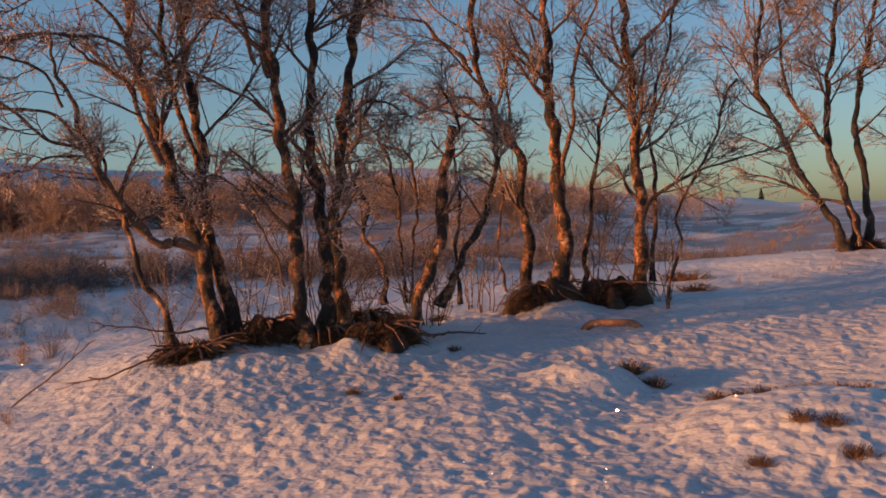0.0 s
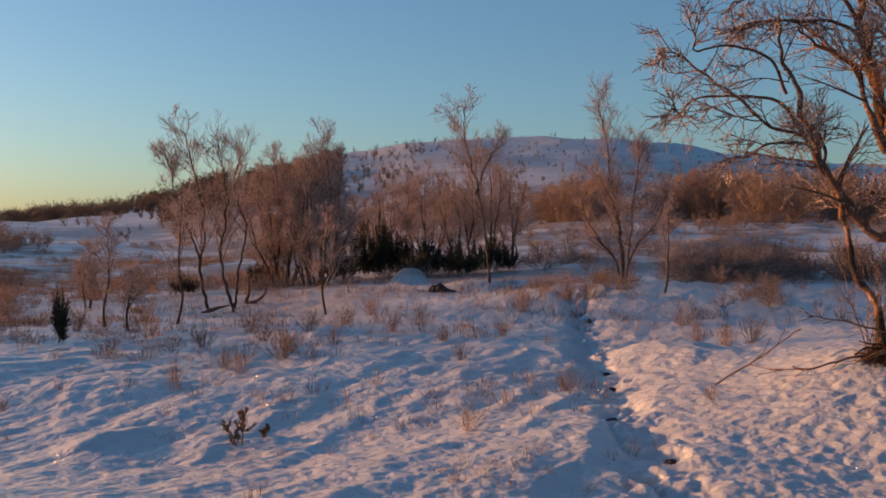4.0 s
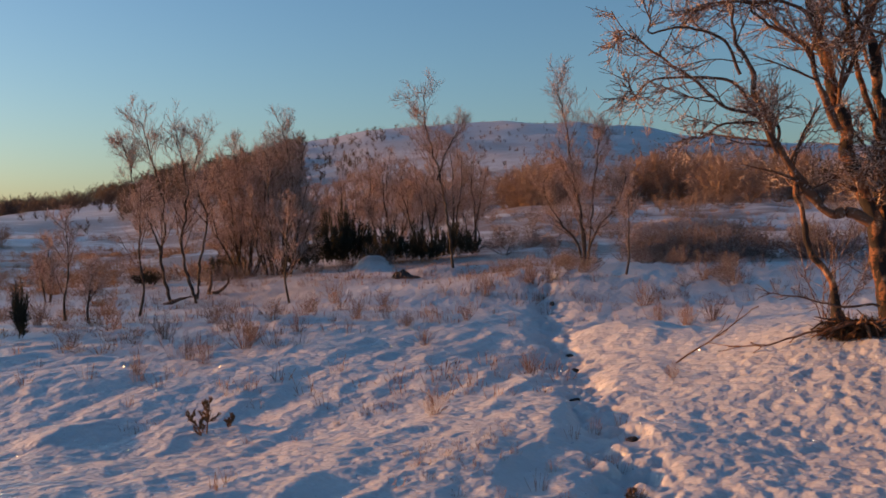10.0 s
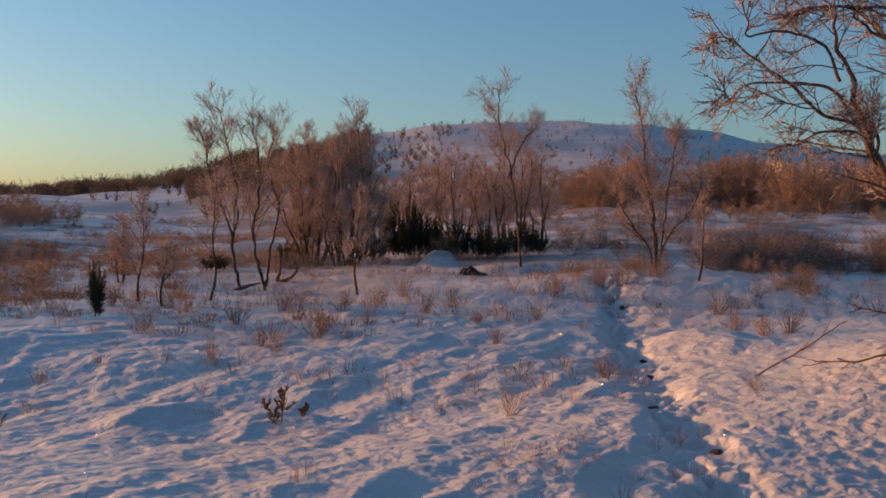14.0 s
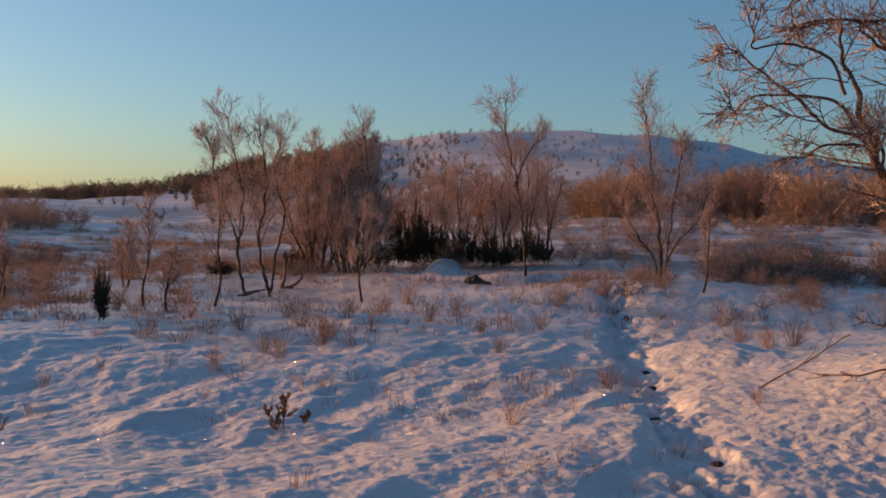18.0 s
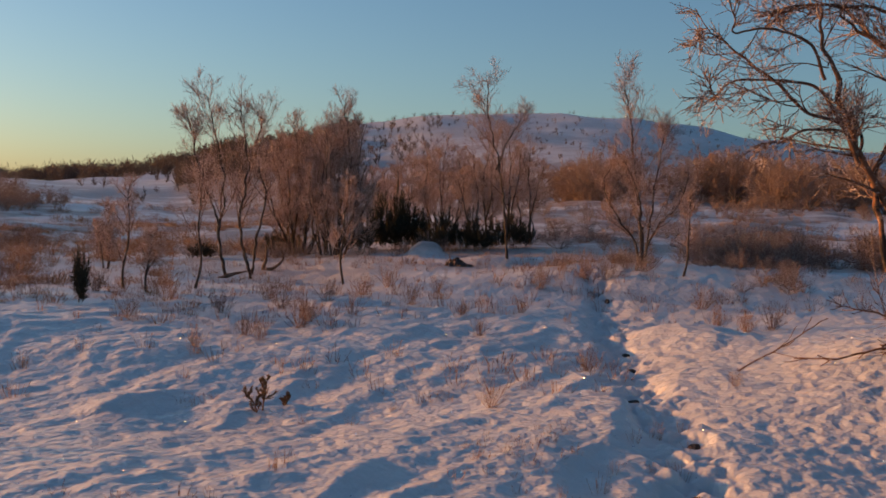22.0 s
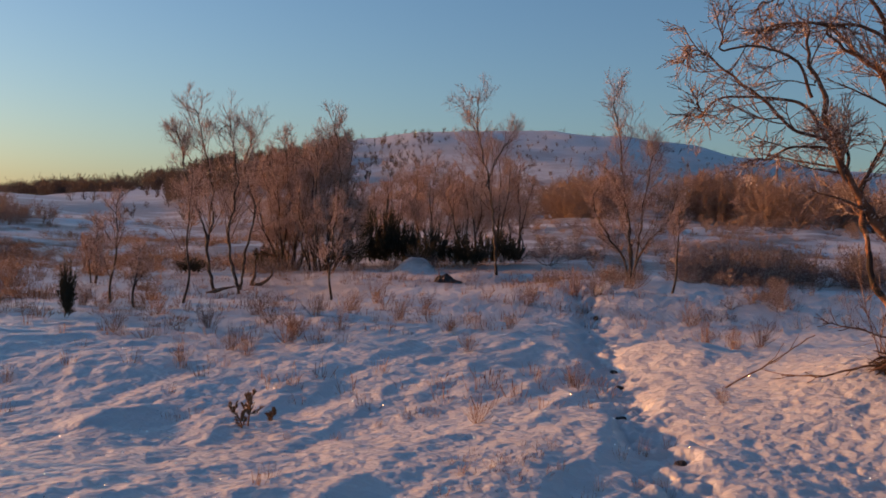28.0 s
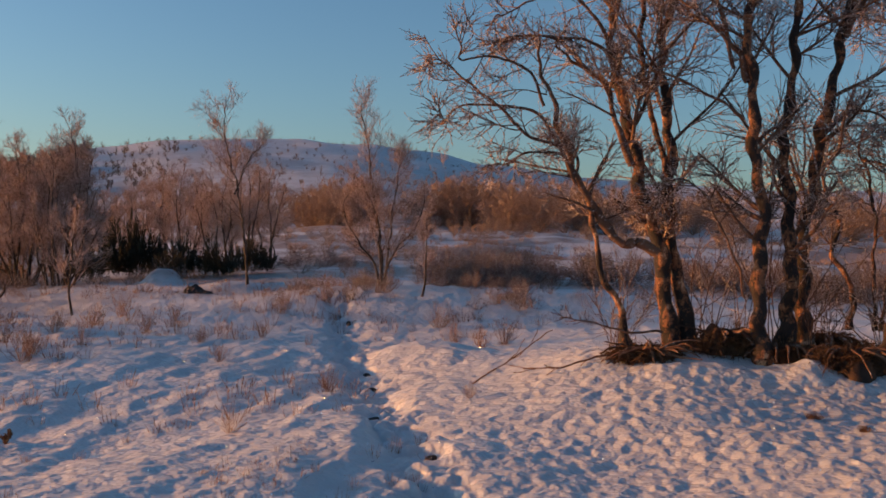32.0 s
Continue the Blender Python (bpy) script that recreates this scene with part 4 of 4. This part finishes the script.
spread_over("dry_grass", TUFTS, drift(150, -36, 6, 8, 22, 0.5, 1.2, 1.8, 0.1, 60) + drift(90, -34, -6, 20, 40, 0.8, 1.6, 4, 0.0, 61) + drift(24, -12, 12, 4.2, 8, 0.4, 0.8, 0.8, 0.4, 62), "dry yellow grass blades rimed with frost", "grass", STRAW)

# single shrubs that stand out on the snow
SHRUB_MESH = [mesh_of("frosted_shrub", *shrub(140 + k, 0.42, 30, 0.9, 6, 0.0034), FROSTED) for k in range(3)]
for k, (a, d, s) in enumerate([(-9.4, 10.8, 0.95), (-9.0, 11.2, 0.7), (-12.4, 10.3, 0.6), (-11.6, 10.0, 0.55), (-6.0, 14.5, 0.8), (-2.0, 15.0, 0.7), (1.0, 6.9, 0.42), (0.4, 10.4, 0.5), (6.2, 9.0, 0.55),
                               (6.0, 16.8, 1.1), (7.2, 16.6, 1.0), (13.0, 11.6, 0.7), (14.5, 11.8, 0.6), (-20.0, 14.8, 0.9), (-15.0, 9.6, 0.5), (-29.0, 14.0, 0.9), (-32.0, 15.5, 1.0), (-4.6, 15.6, 0.9), (-10.4, 12.4, 0.9), (-8.0, 12.9, 0.8), (-11.2, 13.6, 0.9), (-6.6, 11.8, 0.6), (-3.4, 13.2, 0.8), (-13.6, 12.0, 0.8), (-16.4, 13.4, 0.9), (2.6, 12.6, 0.6), (-0.6, 12.0, 0.5), (3.6, 15.6, 0.9), (-18.4, 11.6, 0.7), (15.8, 12.4, 0.8), (12.2, 14.6, 0.9), (12.5, 5.1, 0.2), (13.9, 7.6, 0.3)]):
    ob = new("frosted_shrub", SHRUB_MESH[k % 3])
    p = ground(a, d)
    ob.matrix_world = Matrix.Translation(p) @ Matrix.Rotation(k * 1.3, 4, "Z") @ Matrix.Scale(s, 4)
    tagged(ob, "frosted leafless dwarf shrub rising from the snow", "shrub", "shrubs on the snow field")

# junipers
JUNIPER = [mesh_of("juniper", *needles(150 + k, 1.0, 0.42, 60), NEEDLE) for k in range(4)]
jr = np.random.default_rng(9)
for k, (a, h, w) in enumerate([(-10.6, 0.5, 0.8), (-6.7, 0.75, 0.8), (-6.1, 0.5, 0.7), (-5.2, 1.1, 0.7), (-4.7, 0.85, 0.9), (-4.2, 1.25, 0.6), (-3.6, 0.95, 0.9), (-3.0, 0.7, 0.9), (-2.2, 0.55, 0.8), (-1.6, 0.8, 0.6), (-0.8, 0.55, 0.8), (-0.2, 0.75, 0.5), (0.5, 0.5, 0.8), (1.2, 0.6, 0.7), (1.9, 0.75, 0.6), (2.6, 0.5, 0.8)]):
    ob = new("juniper", JUNIPER[k % 4])
    p = ground(a, 24.6 + 1.8 * jr.random())
    ob.matrix_world = Matrix.Translation(p) @ Matrix.Rotation(k, 4, "Z") @ Matrix.Diagonal((w * 1.25, w * 1.25, h * 1.5, 1))
    tagged(ob, "dark green juniper bush at the thicket's foot", "bush", "junipers behind the snow hump")
TALL = mesh_of("juniper", *needles(158, 1.0, 0.2, 70, 16), NEEDLE)
for a, d, s, wd in [(-20.8, 12.8, 0.76, 0.42), (-31.9, 14.5, 0.5, 0.9), (-14.6, 22.5, 0.45, 1.6), (-11.0, 24.0, 0.4, 1.3)]:
    ob = new("juniper", TALL if wd < 1 else JUNIPER[0])
    ob.matrix_world = Matrix.Translation(ground(a, d)) @ Matrix.Diagonal((wd * s * 1.2, wd * s * 1.2, s, 1))
    tagged(ob, "small dark juniper standing alone in snow", "bush", "lone junipers")


def sprig(name, place, h, lean, label, seed, mat, limbs=9):
    """A young juniper with a bare stem and needle tufts."""
    r = np.random.default_rng(seed)
    ob = thing(name, place, label, "shrub")
    stem = resample([(0, 0, -0.05), (lean * 0.3, 0.01, h * 0.4), (lean, 0, h)], 8)[None]
    rad = np.linspace(0.007, 0.004, 8)[None]
    limb, lr = offshoots(r, stem, rad, limbs, 0.15, 0.42, (25, 60), 6, 0.15, 0.5, 0.7)
    part("stem", join([tubes(stem, rad, 6), tubes(limb, lr, 4)]), DEADWOOD, ob)
    both = np.concatenate([limb, stem[:, [2, 3, 4, 5, 6, 7]]])
    nd, nr = offshoots(r, both, np.full(both.shape[:2], 0.005), 34, 0.12, 0.26, (18, 50), 2, 0.1, 0.2, 1.0, 0.022)
    tagged(part("foliage", tubes(nd, np.full(nr.shape, 0.003) * np.linspace(1.2, 0.4, 2), 3), mat, ob), kind="stuff")
    return ob


BROWN_NEEDLE = plant_material("bronze_needles", (0.10, 0.056, 0.024), (0.24, 0.125, 0.05), (0.5, 0.4, 0.34), 0.62, 60)
sprig("juniper_sprig", ground(-11.4, 7.3), 0.25, 0.03, "bronze juniper sprig growing out of the snow", 161, BROWN_NEEDLE)
sprig("juniper_sprig", ground(-11.6, 7.25), 0.15, -0.11, "bronze juniper sprig growing out of the snow", 162, BROWN_NEEDLE)
sprig("juniper_sprig", ground(-10.2, 7.5), 0.07, 0.03, "bronze juniper sprig growing out of the snow", 163, BROWN_NEEDLE)
sprig("juniper_sprig", ground(11.9, 4.95), 0.10, 0.02, "bronze juniper sprig growing out of the snow", 166, BROWN_NEEDLE)
sprig("young_juniper", ground(-25.8, 6.4), 0.37, -0.2, "leaning young juniper with bronze needles", 164, BROWN_NEEDLE, 13)
sprig("young_juniper", ground(-26.8, 6.1), 0.16, -0.05, "leaning young juniper with bronze needles", 165, BROWN_NEEDLE)

# ---- mossy root mounds, stones, fallen wood ----


def lump(rx, ry, h, seed, rough=0.22, n=40, m=64):
    """A low rugged mound, open below."""
    u, v = np.meshgrid(np.linspace(0, 1, n), np.linspace(0, 2 * np.pi, m, endpoint=False), indexing="ij")
    edge = 1 + 0.42 * relief(np.cos(v) + seed, np.sin(v), 0.5, seed + 2)
    x, y = np.cos(v) * u * rx * edge, np.sin(v) * u * ry * edge
    rug = 0.6 * relief(x + seed, y, 0.3, seed) + 0.4 * np.abs(relief(x + seed, y, 0.13, seed + 1)) + 0.12 * relief(x + seed, y, 0.06, seed + 3)
    z = h * np.sqrt(np.clip(1 - u**2.2, 0, 1)) * (1 + rough * 2 * rug) + min(h, 0.25) * rough * rug - 0.06 - 0.1 * u**4
    verts = np.stack([x, y, z], -1).reshape(-1, 3)
    i, j = np.meshgrid(np.arange(n - 1), np.arange(m), indexing="ij")
    j2 = (j + 1) % m
    return verts, np.stack([i * m + j, (i + 1) * m + j, (i + 1) * m + j2, i * m + j2], -1).reshape(-1, 4)


HOLE_DARK = plant_material("hole_dark", (0.012, 0.010, 0.009), (0.03, 0.022, 0.017), (0.5, 0.5, 0.52), 0.75, 30)
DARK_GRASS = plant_material("withered_tussock", (0.03, 0.016, 0.008), (0.16, 0.076, 0.031), (0.4, 0.36, 0.34), 0.78, 30)
for k, (a, d, rx, h, grass) in enumerate([(27.4, 8.25, 0.26, 0.26, 60), (23.4, 8.0, 0.30, 0.10, 150), (30.3, 8.2, 0.24, 0.2, 60), (32.6, 8.9, 0.30, 0.26, 320), (33.6, 8.05, 0.30, 0.22, 120), (42.2, 10.15, 0.44, 0.32, 160), (45.8, 10.35, 0.46, 0.33, 200), (58.4, 15.2, 0.4, 0.2, 200)]):
    r = np.random.default_rng(170 + k)
    p = ground(a, d)
    ob = thing("root_mound", p, "dark mossy mound of roots bare of snow", "mound", "root mounds")
    part("moss", lump(rx, rx * 0.7, h * 0.6, 170 + k, 0.42), MOSS, ob)
    n = 40 if k == 1 else 16
    grass = 3 * grass + 800
    w = r.random(n) * 6.283
    start = np.c_[np.cos(w) * 0.1, np.sin(w) * 0.1, np.full(n, h * 0.62)]
    line = lines_from(r, start, unit(np.c_[np.cos(w), np.sin(w), np.full(n, -0.1)]), rx * (0.7 + 0.5 * r.random(n)), 9, 0.22, -0.9)
    for q in range(n):
        part("root", tubes(line[q:q + 1], np.linspace(0.013, 0.004, 9)[None] * (0.6 + 0.9 * r.random()), 6), DEADWOOD if q % 3 == 0 else LIMB, ob)
    w = r.random(grass) * 6.283
    u = np.sqrt(r.random(grass))
    start = np.c_[np.cos(w) * u * rx * 0.9, np.sin(w) * u * rx * 0.6, h * 0.62 * np.sqrt(np.clip(1 - u**2.2, 0, 1)) - 0.05]
    blades = lines_from(r, start, unit(np.c_[0.5 * np.cos(w), 0.5 * np.sin(w), np.full(grass, 0.5)] + r.normal(0, 0.5, (grass, 3))), 0.05 + 0.13 * r.random(grass), 4, 0.3, -0.9)
    tagged(part("withered_grass", tubes(blades, np.linspace(0.0042, 0.0015, 4)[None] * np.ones((grass, 1)), 3), DARK_GRASS, ob), kind="stuff")

SPROUT = [mesh_of("birch_sprout", *shrub(250 + k, 1.0, 6, 0.6, 8, 0.0065, 0.4, 0.18), LIMB if k % 2 else TWIG) for k in range(4)]
for k, (a, d, s) in enumerate([(21.6, 8.6, 1.0), (25.2, 8.9, 1.2), (28.4, 9.1, 1.1), (31.6, 8.4, 0.7), (35.6, 9.0, 1.1), (39.0, 10.2, 1.1), (44.0, 10.9, 1.4), (48.8, 10.6, 0.9), (36.4, 9.6, 1.0), (22.0, 8.3, 0.6), (26.2, 8.7, 1.0), (30.2, 8.6, 1.1), (32.2, 8.7, 0.9), (36.0, 9.2, 1.2), (38.4, 10.6, 1.3), (44.8, 10.8, 1.2), (48.2, 11.0, 1.2)]):
    ob = new("birch_sprout", SPROUT[k % 4])
    ob.matrix_world = Matrix.Translation(ground(a, d)) @ Matrix.Rotation(k * 2.1, 4, "Z") @ Matrix.Scale(s, 4)
    tagged(ob, "thin frosted birch shoots beside old trunks", "shoots", "shoots among the birches")

for k, (a, d, rx, h) in enumerate([(-0.8, 19.6, 0.34, 0.2)]):
    ob = thing("boulder", ground(a, d), "dark boulder half buried in snow", "rock")
    part("stone", lump(rx, rx * 0.8, h, 190 + k, 0.35, 14, 22), STONE, ob, smooth=False)


def stick(name, points, r0, label, seed, forks=4, r1=0.004, wood=LIMB):
    """A dead branch along a few points in the world, with side twigs."""
    r = np.random.default_rng(seed)
    p = np.array(points)
    ob = thing(name, p[0], label, "branch", "fallen wood")
    line = resample(p - p[0], 14)[None] + np.cumsum(r.normal(0, 0.006, (1, 14, 3)), axis=1)
    rad = np.linspace(r0, r1, 14)[None]
    part("stick", tubes(line, rad, 7), wood, ob)
    if forks:
        f, frad = offshoots(r, line, rad, forks, 0.35, 0.35, (20, 45), 7, 0.13, 0.1, 0.6)
        for q in range(forks):
            part("twig", tubes(f[q:q + 1], np.maximum(frad[q:q + 1], 0.003), 5), wood, ob)
    return ob


def over(a, d, up):
    return ground(a, d) + (0, 0, up)


stick("fallen_branch", [over(22.3, 7.9, 0.06), over(20.6, 7.85, 0.05), over(18.8, 7.8, 0.05), over(16.9, 7.9, 0.10)], 0.010, "dead branch lying on the snow", 201, 5)
stick("fallen_branch", [over(13.9, 8.3, 0.0), over(15.6, 8.3, 0.10), over(17.2, 8.3, 0.19), over(18.3, 8.3, 0.22)], 0.007, "thin dead twig arching over the snow", 202, 4)
stick("fallen_branch", [over(24.2, 7.9, 0.20), over(22.4, 7.8, 0.24), over(20.6, 7.8, 0.30), over(18.6, 7.8, 0.38)], 0.010, "thin low branch hanging above the snow", 203, 6)
stick("fallen_branch", [over(35.5, 8.3, 0.03), over(37.6, 8.6, 0.04), over(39.2, 8.7, 0.03)], 0.016, "dead branch half sunk in snow", 204, 2)
stick("fallen_log", [over(44.3, 9.0, -0.06), over(44.7, 9.0, 0.02), over(46.0, 9.0, 0.03), over(47.2, 9.0, 0.01), over(47.6, 9.0, -0.06)], 0.036, "weathered piece of trunk lying in snow", 205, 1, 0.03, DEADWOOD)
stick("dead_stem", [over(-11.4, 19.4, -0.02), over(-10.8, 19.4, 0.05), over(-10.4, 19.4, 0.2), over(-10.7, 19.4, 0.42)], 0.045, "curled dead birch stems", 206, 3)
stick("dead_stem", [over(-11.4, 19.4, -0.02), over(-11.3, 19.4, 0.2), over(-11.4, 19.4, 0.6)], 0.04, "curled dead birch stems", 207, 2)
stick("dead_stem", [over(-13.7, 18.0, -0.02), over(-12.9, 18.0, 0.1), over(-12.3, 18.0, 0.16)], 0.055, "bent dead birch stem on snow", 208, 2)

# heather breaking through the snow by the birches
HEATHER = [mesh_of("heather_patch", *shrub(210 + k, 0.13, 90, 1.5, 3, 0.0024), DARK_GRASS) for k in range(3)]
for k, (a, d, s, sx) in enumerate([(46.9, 7.3, 0.7, 1.3), (48.2, 7.15, 0.6, 1.2), (44.4, 7.5, 0.5, 1.0), (51.6, 6.5, 0.5, 1.2), (52.8, 6.6, 0.5, 1.0), (54.0, 6.65, 0.55, 1.1), (55.3, 6.65, 0.5, 1.1), (56.6, 6.65, 0.5, 1.2), (57.8, 6.65, 0.55, 1.1), (58.9, 6.6, 0.5, 1.2), (54.0, 5.1, 0.4, 1.2),
                                   (56.1, 5.5, 0.45, 1.1), (57.5, 5.5, 0.5, 1.0), (58.8, 5.2, 0.5, 1.2), (49.6, 13.6, 1.2, 1.9), (31.9, 6.9, 0.35, 1.0), (34.4, 6.6, 0.3, 1.0), (37.4, 8.1, 0.4, 1.0), (50.2, 11.5, 0.8, 1.6), (36.4, 9.6, 0.6, 1.2), (34.5, 9.9, 0.6, 1.2)]):
    ob = new("heather_patch", HEATHER[k % 3])
    ob.matrix_world = Matrix.Translation(ground(a, d)) @ Matrix.Rotation(-radians(a), 4, "Z") @ Matrix.Diagonal((1.8 * s * sx, 1.5 * s, 1.3 * s, 1))
    tagged(ob, "dark heather breaking through the snow crust", "heather", "heather patches")

# near-black lumps in three of four footholes, past the track's first 4 m
HOLE = [mesh_of("hole_patch", *lump(0.10, 0.065, 0.02, 230 + k, 0.3, 8, 16), HOLE_DARK) for k in range(3)]
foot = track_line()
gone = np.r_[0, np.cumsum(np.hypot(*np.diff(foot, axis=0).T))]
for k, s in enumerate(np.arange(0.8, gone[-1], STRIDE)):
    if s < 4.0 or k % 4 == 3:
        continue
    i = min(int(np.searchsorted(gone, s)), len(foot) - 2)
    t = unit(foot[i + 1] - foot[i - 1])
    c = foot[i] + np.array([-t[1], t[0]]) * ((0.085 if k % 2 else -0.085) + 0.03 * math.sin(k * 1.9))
    ob = new("hole_patch", HOLE[k % 3])
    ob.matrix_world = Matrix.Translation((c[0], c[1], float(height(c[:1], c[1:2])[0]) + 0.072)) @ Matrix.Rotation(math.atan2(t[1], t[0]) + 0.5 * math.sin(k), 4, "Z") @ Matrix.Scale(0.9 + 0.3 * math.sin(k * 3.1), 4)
    tagged(ob, "low dark lump set in a foothole", "heath", "footholes in the track")

# loose frost crystals on the snow crust
FROST, _, _, fb = material("ice", 0.12)
fb.inputs["Base Color"].default_value = (0.9, 0.92, 0.95, 1)
fb.inputs["Metallic"].default_value = 1.0
cr = np.random.default_rng(280)
n = 9000
az_, d_ = -36 + 92 * cr.random(n), np.sqrt(16 + (144 - 16) * cr.random(n))
x_, y_ = d_ * np.sin(np.radians(az_)), d_ * np.cos(np.radians(az_))
mid_ = np.c_[x_, y_, height(x_, y_) + 0.008]
u_ = unit(cr.normal(0, 1, (n, 3)))
v_ = unit(np.cross(u_, cr.normal(0, 1, (n, 3))))
size_ = 0.0022 + 0.0022 * cr.random((n, 1))
quad_ = np.stack([mid_ - u_ * size_, mid_ - v_ * size_, mid_ + u_ * size_, mid_ + v_ * size_], 1).reshape(-1, 3)
tagged(new("frost_crystals", mesh_of("frost_crystals", quad_, np.arange(4 * n).reshape(-1, 4), FROST, False)), "glittering loose frost crystals on the snow crust", "frost", kind="stuff")

# a lone spruce on the skyline
spr = np.random.default_rng(220)
p = ground(53.1, 230)
ob = thing("spruce", p, "small dark spruce alone on the skyline", "tree")
part("trunk", tubes(np.array([[[0, 0, -0.3], [0, 0, 1.5], [0, 0, 3.6]]]), np.array([[0.12, 0.07, 0.02]]), 6), DEADWOOD, ob)
hz = spr.random(260) ** 1.4
w = spr.random(260) * 6.283
start = np.c_[np.zeros(260), np.zeros(260), 0.3 + 3.2 * hz]
boughs = lines_from(spr, start, unit(np.c_[np.cos(w), np.sin(w), np.full(260, 0.1)]), 0.15 + 0.9 * (1 - hz), 4, 0.1, -0.3)
tagged(part("foliage", tubes(boughs, np.linspace(0.09, 0.03, 4)[None] * np.ones((260, 1)), 4), SPRUCE, ob), kind="stuff")
